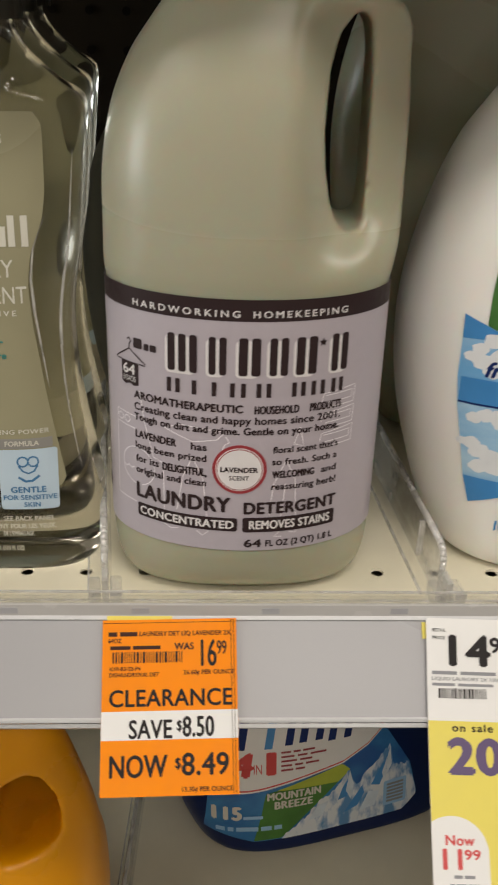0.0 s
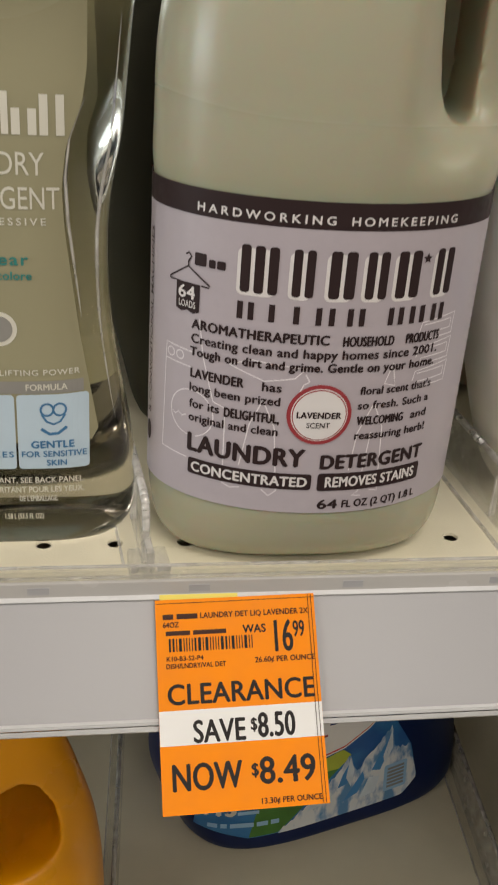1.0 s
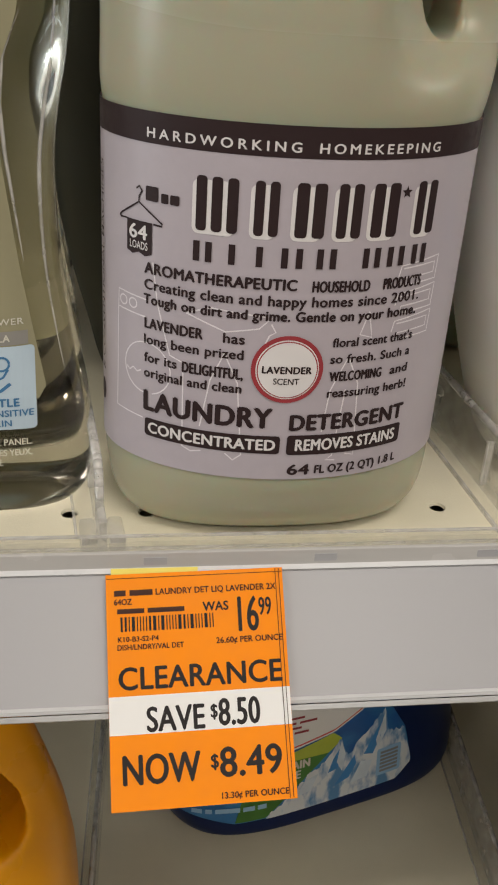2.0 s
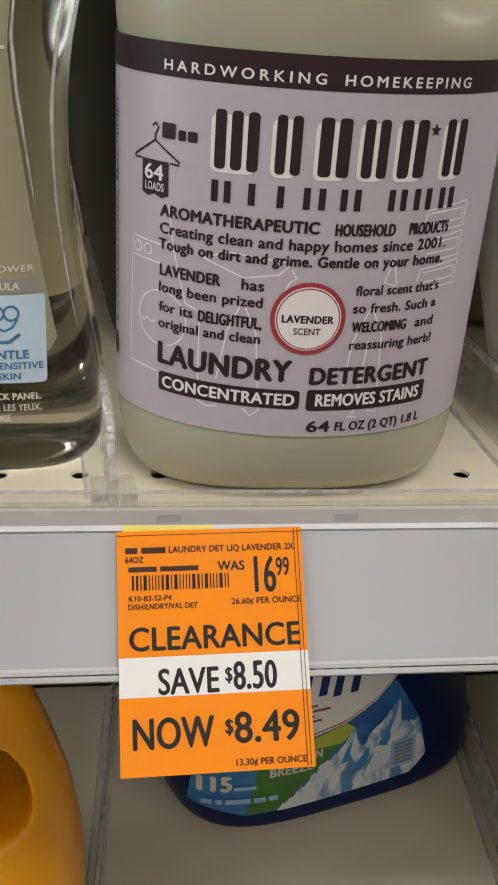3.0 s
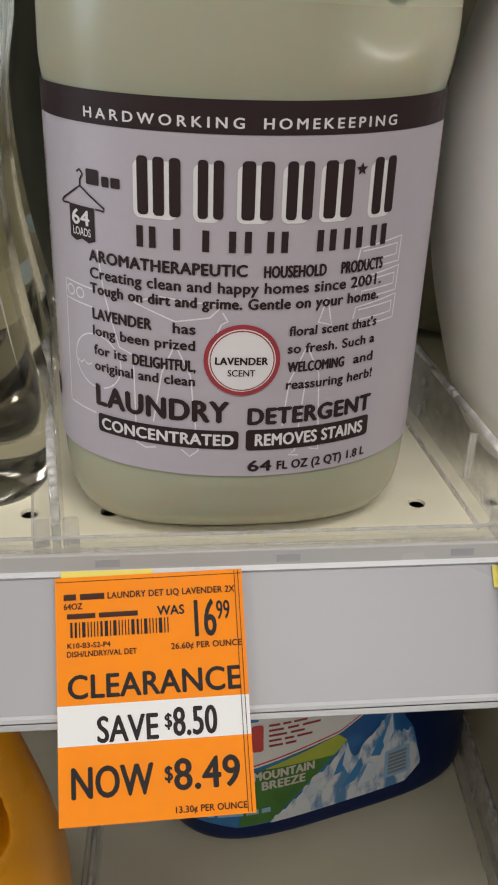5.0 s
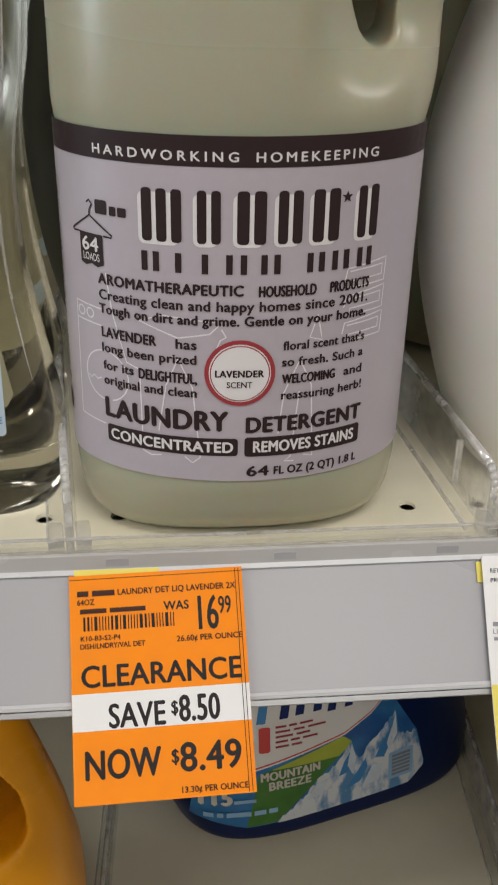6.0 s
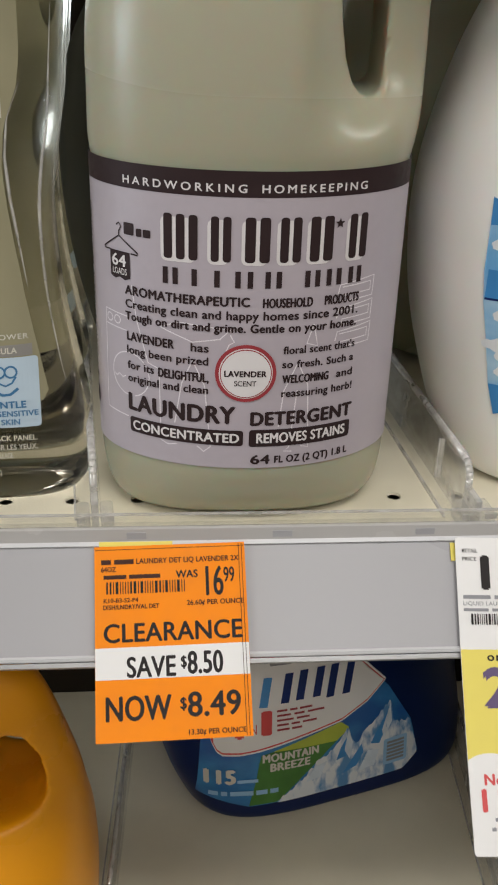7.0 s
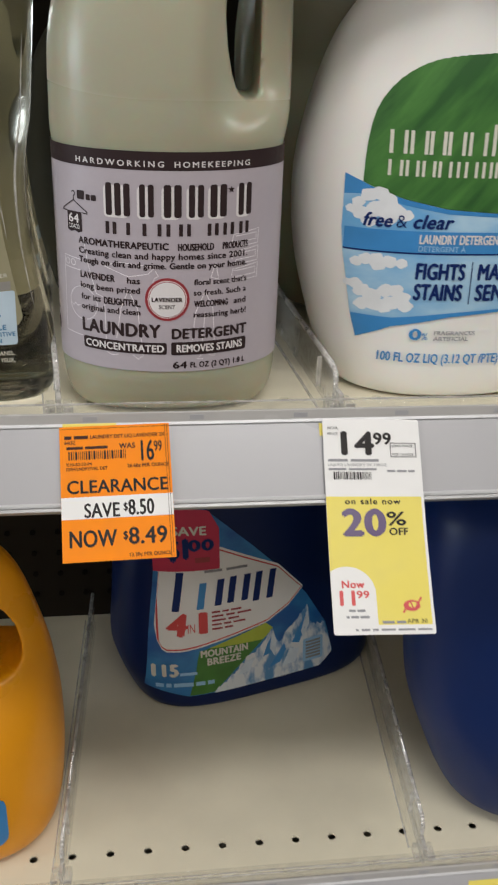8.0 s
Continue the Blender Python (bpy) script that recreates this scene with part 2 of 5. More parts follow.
class Body:
    """A bottle's form: rows of height, centre x, half width, half depth and squareness; the front looks to -y."""

    def __init__(self, rows, cy):
        self.cy = cy
        self.rows = self.dense(rows)

    @staticmethod
    def dense(rows):
        out = []
        n = len(rows)
        for i in range(n - 1):
            r0, r1, r2, r3 = rows[max(0, i - 1)], rows[i], rows[i + 1], rows[min(n - 1, i + 2)]
            for k in range(6):
                t = k / 6
                row = [r1[0] + (r2[0] - r1[0]) * t]
                for j in range(1, 5):
                    h = r2[0] - r1[0]
                    m1 = (r2[j] - r0[j]) / max(1e-6, r2[0] - r0[0]) * h
                    m2 = (r3[j] - r1[j]) / max(1e-6, r3[0] - r1[0]) * h
                    a, b = 2 * t ** 3 - 3 * t ** 2 + 1, t ** 3 - 2 * t ** 2 + t
                    c, d = -2 * t ** 3 + 3 * t ** 2, t ** 3 - t ** 2
                    row.append(a * r1[j] + b * m1 + c * r2[j] + d * m2)
                out.append(tuple(row))
        out.append(tuple(rows[-1]))
        return out

    def loft(self, n=64, grow=0.0):
        bm = bmesh.new()
        rings = []
        for z, cx, a, b, p in self.rows:
            ring = []
            for i in range(n):
                th = 2 * math.pi * i / n
                c, s = math.cos(th), math.sin(th)
                ring.append(bm.verts.new((cx + (a + grow) * math.copysign(abs(c) ** (2 / p), c), self.cy + (b + grow) * math.copysign(abs(s) ** (2 / p), s), z)))
            rings.append(ring)
        for lo, hi in zip(rings, rings[1:]):
            for i in range(n):
                bm.faces.new((lo[i], lo[(i + 1) % n], hi[(i + 1) % n], hi[i]))
        bm.faces.new(rings[0][::-1])
        bm.faces.new(rings[-1])
        return bm

    def front(self, x, z, off=0.0):
        """The point of the front over (x, z)."""
        cx, a, b, p = lerp_rows(self.rows, z)
        q = min(0.9995, abs((x - cx) / a))
        return Vector((x, self.cy - b * (1 - q ** p) ** (1 / p) - off, z))


def made_solid(bm, voxel, rounds, cut=None):
    """Joins overlapping shells into one blown skin, takes the cut out of it and softens the edges."""
    me = bpy.data.meshes.new("skin")
    bm.to_mesh(me)
    bm.free()
    ob = new("skin", me)
    cutter = None
    if cut is not None:
        cm = bpy.data.meshes.new("cut")
        cut.to_mesh(cm)
        cut.free()
        cutter = new("cut", cm)
    r = ob.modifiers.new("r", "REMESH")
    r.mode, r.voxel_size = "VOXEL", voxel
    if cutter:
        b = ob.modifiers.new("b", "BOOLEAN")
        b.operation, b.object, b.solver = "DIFFERENCE", cutter, "EXACT"
        r2 = ob.modifiers.new("r2", "REMESH")
        r2.mode, r2.voxel_size = "VOXEL", voxel
    s = ob.modifiers.new("s", "SMOOTH")
    s.factor, s.iterations = 0.5, rounds
    done = bpy.data.meshes.new_from_object(ob.evaluated_get(bpy.context.evaluated_depsgraph_get()))
    out = bmesh.new()
    out.from_mesh(done)
    bpy.data.objects.remove(ob)
    if cutter:
        bpy.data.objects.remove(cutter)
    bpy.data.meshes.remove(done)
    return out


# ---- print on labels: every shape is laid out flat in (u, v) and then set on its surface ----


def letters(text, bold=0.0, space=1.0):
    """The filled outline of a text as points and faces."""
    cu = bpy.data.curves.new("print", "FONT")
    cu.body, cu.resolution_u, cu.offset, cu.space_character = text, 4, bold, space
    ob = new("print", cu)
    me = bpy.data.meshes.new_from_object(ob.evaluated_get(bpy.context.evaluated_depsgraph_get()))
    pts = [(v.co.x, v.co.y) for v in me.vertices]
    faces = [tuple(f.vertices) for f in me.polygons]
    bpy.data.objects.remove(ob)
    bpy.data.curves.remove(cu)
    bpy.data.meshes.remove(me)
    return pts, faces


CAP_HEIGHT = max(p[1] for p in letters("H")[0])


class Sheet:
    """A surface to print on: place(u, v, off) gives the point; what is printed hangs under the parent."""

    def __init__(self, place, parent, layer=0.0003):
        self.place, self.parent, self.layer = place, parent, layer

    def lay(self, name, pts, faces, mat, level=1, label=""):
        bm = bmesh.new()
        vs = [bm.verts.new(self.place(u, v, self.layer * level)) for u, v in pts]
        for f in faces:
            try:
                bm.faces.new([vs[i] for i in f])
            except ValueError:
                pass
        return part(name, bm, mat, self.parent, label)

    def text(self, text, u0, u1, v0, h, mat, bold=0.0, slant=0.0, level=2, name="printed_text", wide=1.0):
        base = 1.0 + 1.4 * max(0.0, bold)
        thick, bold = max(0.0, bold), min(0.0, bold)
        pts, faces = letters(text, bold, base)
        lo, hi = min(p[0] for p in pts), max(p[0] for p in pts)
        k = h / CAP_HEIGHT
        want = (u1 - u0) / k / wide
        if len(text) > 3 and want > 1.06 * (hi - lo):
            more = letters(text, bold, base + 0.5)[0]
            grown = max(p[0] for p in more) - min(p[0] for p in more) - (hi - lo)
            pts, faces = letters(text, bold, base + 0.5 * max(0.0, want / 1.16 - hi + lo) / grown)
            lo, hi = min(p[0] for p in pts), max(p[0] for p in pts)
        pts = [(u0 + (x - lo) / (hi - lo) * (u1 - u0) + slant * y * k, v0 + y * k) for x, y in pts]
        if thick:
            # heavier strokes: the same outline struck four times, a hair apart
            n, d = len(pts), thick * k * 0.9
            struck = [(x + dx * d, y + dy * d) for dx, dy in ((-1, 0), (1, 0), (0, -0.7), (0, 0.7)) for x, y in pts]
            faces = [tuple(i + n * j for i in f) for j in range(4) for f in faces]
            bm = bmesh.new()
            vs = [bm.verts.new(self.place(u, v, self.layer * (level + 0.12 * (i // n)))) for i, (u, v) in enumerate(struck)]
            for f in faces:
                bm.faces.new([vs[i] for i in f])
            return part(name, bm, mat, self.parent)
        return self.lay(name, pts, faces, mat, level)

    def rect(self, u0, u1, v0, v1, mat, r=0.0, level=1, name="printed_block", n=0, label=""):
        n = n or max(2, int((u1 - u0) / 0.002))
        us = [u0 + (u1 - u0) * i / n for i in range(n + 1)]
        if r:
            us = sorted(set(us + [u0 + r * k for k in (0.1, 0.3, 0.6, 1)] + [u1 - r * k for k in (0.1, 0.3, 0.6, 1)]))
        m = max(1, int((v1 - v0) / 0.006))
        pts, faces = [], []
        for u in us:
            e = max(0.0, 1 - min(u - u0, u1 - u) / r) if r else 0.0
            inset = r * (1 - math.sqrt(max(0.0, 1 - e * e))) if r else 0.0
            for j in range(m + 1):
                pts.append((u, v0 + inset + (v1 - v0 - 2 * inset) * j / m))
        for i in range(len(us) - 1):
            for j in range(m):
                a = i * (m + 1) + j
                faces.append((a, a + m + 1, a + m + 2, a + 1))
        return self.lay(name, pts, faces, mat, level, label)

    def columns(self, us, lo, hi, mat, level=1, name="printed_shape", m=6, label=""):
        """A shape between two edges lo(u) and hi(u)."""
        pts, faces = [], []
        for u in us:
            a, b = lo(u), hi(u)
            pts += [(u, a + (b - a) * j / m) for j in range(m + 1)]
        for i in range(len(us) - 1):
            for j in range(m):
                a = i * (m + 1) + j
                faces.append((a, a + m + 1, a + m + 2, a + 1))
        return self.lay(name, pts, faces, mat, level, label)

    def disc(self, u, v, ru, rv, mat, level=1, name="printed_disc"):
        us = [u - ru * math.cos(math.pi * i / 24) for i in range(25)]
        f = lambda x: rv * math.sqrt(max(0.0, 1 - ((x - u) / ru) ** 2))
        return self.columns(us, lambda x: v - f(x), lambda x: v + f(x), mat, level, name)

    def mark(self, u0, u1, v0, v1, stroke, mat, level=2, slant=0.0, n=8):
        """Two upright bars: a plain shape in place of a maker's letter."""
        pts, faces = [], []
        for a in ((u0, u1 - stroke) if u1 - u0 > 2.6 * stroke else ((u0 + u1 - stroke) / 2,)):
            base = len(pts)
            for j in range(n + 1):
                v = v0 + (v1 - v0) * j / n
                x = a + slant * (v - (v0 + v1) / 2)
                pts += [(x, v), (x + stroke, v)]
            faces += [(base + 2 * j, base + 2 * j + 1, base + 2 * j + 3, base + 2 * j + 2) for j in range(n)]
        return self.lay("name_block", pts, faces, mat, level)

    def line(self, pts, width, mat, level=1, name="printed_line"):
        out, faces = [], []
        n = len(pts)
        fine = []
        for (a, b), (c, d) in zip(pts, pts[1:]):
            k = max(1, int(math.hypot(c - a, d - b) / 0.003))
            fine += [(a + (c - a) * i / k, b + (d - b) * i / k) for i in range(k)]
        fine.append(pts[-1])
        for i, (x, y) in enumerate(fine):
            x0, y0 = fine[max(0, i - 1)]
            x1, y1 = fine[min(len(fine) - 1, i + 1)]
            d = math.hypot(x1 - x0, y1 - y0) or 1
            nx, ny = -(y1 - y0) / d * width / 2, (x1 - x0) / d * width / 2
            out += [(x + nx, y + ny), (x - nx, y - ny)]
        faces = [(2 * i, 2 * i + 2, 2 * i + 3, 2 * i + 1) for i in range(len(fine) - 1)]
        return self.lay(name, out, faces, mat, level)

    def bars(self, u0, v0, v1, widths, gap, mat, level=2, name="barcode", r=0.0):
        """Upright bars side by side in one mesh."""
        pts, faces, u = [], [], u0
        for w in widths:
            n = len(pts)
            pts += [(u, v0), (u + w, v0), (u + w, v1), (u, v1)]
            faces.append((n, n + 1, n + 2, n + 3))
            u += w + gap
        return tagged(self.lay(name, pts, faces, mat, level), kind="stuff")

    def word_bars(self, words, u0, u1, v0, h, mat, level=2, name="unread_line"):
        """Writing that stays unread: one bar for each word, by its length."""
        total = sum(words) + len(words) - 1
        k = (u1 - u0) / total
        return self.bars(u0, v0, v0 + h, [w * k for w in words], k, mat, level, name)


def along(*points):
    """A curve through a few (u, v) points, in millimetres."""
    us, vs = [a * 0.001 for a, b in points], [b * 0.001 for a, b in points]
    return lambda u: float(np.interp(u, us, vs))


def ring_arc(u, v, r, a0, a1, n=20):
    return [(u + r * math.cos(radians(a0 + (a1 - a0) * i / n)), v + r * math.sin(radians(a0 + (a1 - a0) * i / n))) for i in range(n + 1)]


# ---- the store round the shelves ----
tagged(part("floor", boxed(-8, 8, -2.8, 0.6, -0.1, 0.0), FLOOR), "pale vinyl store floor", "floor", kind="structure")
tagged(part("ceiling", boxed(-8, 8, -2.8, 0.6, 3.0, 3.1), WALL), "white store ceiling", "ceiling", kind="structure")
# unseen wall, set close to block low far light and bounce some back
tagged(part("wall_south", boxed(-8, 8, -2.9, -2.8, 0, 3.0), WALL), "unseen plain pale wall added across the aisle to shape its light", "wall", kind="structure")
tagged(part("wall_north", boxed(-8, 8, 0.6, 0.7, 0, 3.0), WALL), "plain pale wall behind the shelving", "wall", kind="structure")
tagged(part("wall_west", boxed(-8.1, -8, -2.8, 0.6, 0, 3.0), WALL), "plain pale store wall", "wall", kind="structure")
tagged(part("wall_east", boxed(8, 8.1, -2.8, 0.6, 0, 3.0), WALL), "plain pale store wall", "wall", kind="structure")

# frame round the assumed window lamp; the wall has no opening
win = thing("window_1", "unseen, assumed shop window with a dark frame at the aisle's end", "window", kind="structure")
for y0, y1, z0, z1 in ((-2.74, -2.66, 0.3, 2.6), (-0.74, -0.66, 0.3, 2.6), (-2.66, -0.74, 0.3, 0.36), (-2.66, -0.74, 2.54, 2.6), (-1.73, -1.67, 0.36, 2.54)):
    part("window_frame", boxed(-8.0, -7.93, y0, y1, z0, z1, bevel=0.004), DARK_CAP, win)

UPPER, LOWER = 1.10, 0.71
PITCH, ROW_Y = 0.02972, 0.0507
SHELF_X0, SHELF_X1, BACK_Y = -0.78, 0.78, 0.365

# the panel's darkness is its shade, held in the enamel colour
back_panel = thing("shelf_back_panel", "steel back panel of the shelving with peg holes, coloured as dark as its shade", "back panel")
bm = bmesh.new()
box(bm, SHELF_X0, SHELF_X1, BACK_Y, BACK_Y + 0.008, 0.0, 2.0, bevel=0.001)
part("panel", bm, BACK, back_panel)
for ux in (SHELF_X0 - 0.02, SHELF_X1 + 0.02):
    part("upright", boxed(ux - 0.02, ux + 0.02, BACK_Y - 0.01, BACK_Y + 0.03, 0.0, 2.0, bevel=0.002), CREAM, back_panel)
part("kick_plate", boxed(SHELF_X0, SHELF_X1, 0.02, 0.03, 0.0, 0.12), CREAM, back_panel)
# a field of peg holes as dark plugs set into the panel
bm = bmesh.new()
for i in range(-14, 15):
    for j in range(34):
        made = bmesh.ops.create_cone(bm, segments=8, radius1=0.003, radius2=0.003, depth=0.003, cap_ends=True)["verts"]
        bmesh.ops.transform(bm, matrix=pose(i * 0.0254, BACK_Y - 0.0002, 0.74 + j * 0.0254, 90), verts=made)
ob = part("peg_hole", bm, HOLE_DARK, back_panel, "rows of dark round peg holes")
ob["kind"] = "stuff"

SLOPE = Vector((0, -0.668, -0.744))
OUT = Vector((0, -0.744, 0.668))


def channel_point(x, s, off, z):
    """A point of the tilted price channel: s metres down its face from the top edge, off metres in front of it."""
    return Vector((x, -0.0004, z + 0.0086)) + SLOPE * s + OUT * off


def shelf(z, phase, label):
    top = thing("store_shelf", label, "shelf", "store shelves", at=(0, 0, z))
    t = 0.0012
    # deck with one row of punched holes
    bm = bmesh.new()
    n0, n1 = math.ceil((SHELF_X0 - phase) / PITCH) + 1, math.floor((SHELF_X1 - phase) / PITCH) - 1
    ya, yb, r, seg = ROW_Y - PITCH / 2, ROW_Y + PITCH / 2, 0.0034, 16
    xa, xb = phase + (n0 - 0.5) * PITCH, phase + (n1 + 0.5) * PITCH

    def quad(x0, x1, y0, y1):
        bm.faces.new([bm.verts.new(p) for p in ((x0, y0, 0), (x1, y0, 0), (x1, y1, 0), (x0, y1, 0))])

    quad(SHELF_X0, SHELF_X1, 0.002, ya)
    quad(SHELF_X0, SHELF_X1, yb, BACK_Y - 0.001)
    quad(SHELF_X0, xa, ya, yb)
    quad(xb, SHELF_X1, ya, yb)
    for k in range(n0, n1 + 1):
        cx = phase + k * PITCH
        outer, inner, deep = [], [], []
        for i in range(seg):
            c, s = math.cos(2 * math.pi * i / seg), math.sin(2 * math.pi * i / seg)
            q = max(abs(c), abs(s))
            outer.append(bm.verts.new((cx + c / q * PITCH / 2, ROW_Y + s / q * PITCH / 2, 0)))
            inner.append(bm.verts.new((cx + c * r, ROW_Y + s * r, 0)))
            deep.append(bm.verts.new((cx + c * r * 0.9, ROW_Y + s * r * 0.9, -t)))
        for i in range(seg):
            j = (i + 1) % seg
            bm.faces.new((outer[i], outer[j], inner[j], inner[i]))
            bm.faces.new((inner[i], inner[j], deep[j], deep[i]))
    bmesh.ops.remove_doubles(bm, verts=bm.verts, dist=1e-5)
    bmesh.ops.recalc_face_normals(bm, faces=bm.faces)
    part("deck", bm, CREAM, top)
    part("deck_underside", extruded([(0.002, -0.002), (0.006, -0.002), (0.006, -0.026), (BACK_Y - 0.005, -0.026), (BACK_Y - 0.005, -0.002), (BACK_Y - 0.001, -0.002), (BACK_Y - 0.001, -0.030), (0.002, -0.030)], SHELF_X0, SHELF_X1), CREAM, top)
    # tilted price channel
    cp = lambda s, off: tuple(channel_point(0, s, off, 0))[1:]
    face = extruded([cp(0.0, 0.0), cp(0.0436, 0.0), cp(0.0436, -0.0016), cp(0.0, -0.0016)], SHELF_X0, SHELF_X1)
    part("price_channel", face, CHANNEL, top)
    edge = [cp(-0.0012, 0.0014), cp(0.0006, 0.0014), cp(0.0006, 0.0002), cp(-0.0002, -0.003), cp(-0.0016, -0.003)]
    part("channel_top_edge", extruded(edge, SHELF_X0, SHELF_X1), CHANNEL_EDGE, top, "white upper edge of the price channel")
    low = [cp(0.0436, 0.0012), cp(0.0446, 0.0020), cp(0.0458, 0.0012), cp(0.0460, -0.001), cp(0.0436, -0.001)]
    part("channel_lip", extruded(low, SHELF_X0, SHELF_X1), CHANNEL_EDGE, top, "grey lower lip of the price channel")
    low = [cp(0.0462, 0.0004), cp(0.0480, 0.0004), cp(0.0484, -0.004), cp(0.0462, -0.004)]
    part("channel_return", extruded(low, SHELF_X0, SHELF_X1), STEEL_EDGE, top)
    part("front_rail", extruded([(0.0015, 0.006), (0.0015, -0.030), (-0.0005, -0.030), (-0.0005, 0.006)], SHELF_X0, SHELF_X1), CREAM, top)
    return top


shelf_up = shelf(UPPER, 0.0702, "cream steel store shelf with a tilted grey price channel")
shelf_low = shelf(LOWER, -0.079, "cream steel store shelf with a tilted grey price channel, half empty")
shelf_top = shelf(1.48, 0.01, "cream steel store shelf above the bottles")


def front_fence(z):
    """The low clear stop along a shelf's front edge."""
    fence = thing("shelf_front_fence", "low clear plastic front stop along the shelf edge", "shelf fence", "front fences", at=(0, 0, z))
    prof = [(0.0020, 0.0085), (0.0020, 0.0185), (0.0044, 0.0195), (0.0046, 0.0175), (0.0036, 0.0170), (0.0036, 0.0040), (0.0260, 0.0030), (0.0260, 0.0012), (0.0030, 0.0012)]
    ob = part("clear_strip", extruded(prof, SHELF_X0, SHELF_X1), SHEET_CLEAR, fence)
    ob.visible_shadow = False
    part("rail", boxed(SHELF_X0, SHELF_X1, 0.0000, 0.0018, 0.0092, 0.0160, bevel=0.0004), RAIL_GREY, fence, "greyish plastic rail")
    # thin whitened strips drawn as the stop's highlight lines
    for k, (y, h) in enumerate(((0.0046, 0.0192), (0.0110, 0.0034), (0.0200, 0.0034))):
        e = part("bright_edge", boxed(SHELF_X0, SHELF_X1, y, y + 0.0009, h, h + 0.0009), EDGE_HIGHLIGHT, fence)
        e.visible_shadow = False
    for i in range(-5, 7):
        x = 0.012 + i * 0.0594
        c = part("clip", boxed(x - 0.0040, x + 0.0040, -0.0003, 0.0001, 0.0112, 0.0142, bevel=0.00005), CHANNEL, fence, "small grey clip")
        c.visible_shadow = False
    return fence


front_fence(UPPER)
front_fence(LOWER)


def divider(z, x0, y0, x1, y1, height):
    """A clear upright divider with a foot and a rounded front corner."""
    length = math.hypot(x1 - x0, y1 - y0)
    d = thing("shelf_divider", "clear plastic divider standing on the cream shelf between bottles", "shelf divider", "shelf dividers", at=(x0, y0, z + 0.0006))
    d.rotation_euler = (0, 0, math.atan2(y1 - y0, x1 - x0))
    bm = bmesh.new()
    prof = [(0, 0.0), (length, 0.0), (length, height * 1.10), (0.06, height * 1.02)]
    prof += [(0.009 - 0.009 * math.sin(a), height * (0.76 + 0.24 * math.cos(a))) for a in (0.0, 0.4, 0.8, 1.2, 1.57)] + [(0.0, height * 0.30)]
    a = [bm.verts.new((u, -0.0010, v)) for u, v in prof]
    b = [bm.verts.new((u, 0.0010, v)) for u, v in prof]
    n = len(prof)
    for i in range(n):
        bm.faces.new((a[i], a[(i + 1) % n], b[(i + 1) % n], b[i]))
    bm.faces.new(a[::-1])
    bm.faces.new(b)
    bmesh.ops.recalc_face_normals(bm, faces=bm.faces)
    part("blade", bm, SHEET_SMOKY, d).visible_shadow = False
    # thick rounded rim along the top
    rim = bmesh.new()
    for (u0, v0), (u1, v1) in zip(prof[2:], prof[3:]):
        m = Vector((u1 - u0, 0, v1 - v0))
        made = bmesh.ops.create_cone(rim, segments=8, radius1=0.0017, radius2=0.0017, depth=m.length * 1.04, cap_ends=True)["verts"]
        bmesh.ops.transform(rim, matrix=Matrix.Translation(((u0 + u1) / 2, 0, (v0 + v1) / 2)) @ m.to_track_quat("Z", "Y").to_matrix().to_4x4(), verts=made)
    part("rim", rim, EDGE_HIGHLIGHT, d, smooth=True).visible_shadow = False
    part("foot", boxed(0.002, length, -0.0030, 0.0085, 0.0, 0.0014, bevel=0.0004), SHEET_CLEAR, d).visible_shadow = False
    part("foot_edge", boxed(0.002, length, 0.0080, 0.0090, 0.0003, 0.0024, bevel=0.0002), EDGE_HIGHLIGHT, d).visible_shadow = False
    # highlit strip: front edge of another divider piece behind, without its blade
    part("inner_edge", boxed(0.036, 0.0375, -0.0016, 0.0016, 0.0015, height * 0.80, bevel=0.0004), EDGE_HIGHLIGHT, d).visible_shadow = False
    for y0, y1 in ((-0.0078, -0.0022), (0.0022, 0.0078)):
        part("front_clip", boxed(-0.016, -0.002, y0, y1, 0.0040, 0.0125, bevel=0.0012), SHEET_SMOKY, d).visible_shadow = False
        part("clip_rim", boxed(-0.0165, -0.0157, y0, y1, 0.0100, 0.0128, bevel=0.0002), EDGE_HIGHLIGHT, d).visible_shadow = False
    part("front_post", boxed(-0.014, 0.001, -0.0015, 0.0015, 0.0010, 0.0175, bevel=0.0005), EDGE_HIGHLIGHT, d).visible_shadow = False
    return d


divider(UPPER, -0.0665, 0.030, -0.094, 0.300, 0.032)
divider(UPPER, 0.0970, 0.028, 0.076, 0.300, 0.028)
divider(LOWER, -0.085, 0.034, -0.069, 0.350, 0.030)
divider(LOWER, 0.1965, 0.030, 0.217, 0.350, 0.032)


# ---- the milky detergent jug with its lavender label ----
JUG_A, JUG_B, JUG_CY = 0.0643, 0.0430, 0.065
ARC = [(0.0, 0.0)]
for i in range(1, 1441):
    th = math.pi * (i - 0.5) / 1440
    ARC.append((ARC[-1][0] + math.hypot(JUG_A * math.cos(th), JUG_B * math.sin(th)) * math.pi / 1440, math.pi * i / 1440))
ARC_U, ARC_T = np.array([a[0] for a in ARC]), np.array([a[1] for a in ARC])


def jug_place(u, v, off):
    """A point on the label's wall: u metres round from the middle of the front, v metres above the shelf."""
    th = math.copysign(float(np.interp(abs(u), ARC_U, ARC_T)), u)
    n = Vector((math.sin(th) / JUG_A, -math.cos(th) / JUG_B, 0)).normalized()
    return Vector((JUG_A * math.sin(th), JUG_CY - JUG_B * math.cos(th), v)) + n * (off + 0.0006)


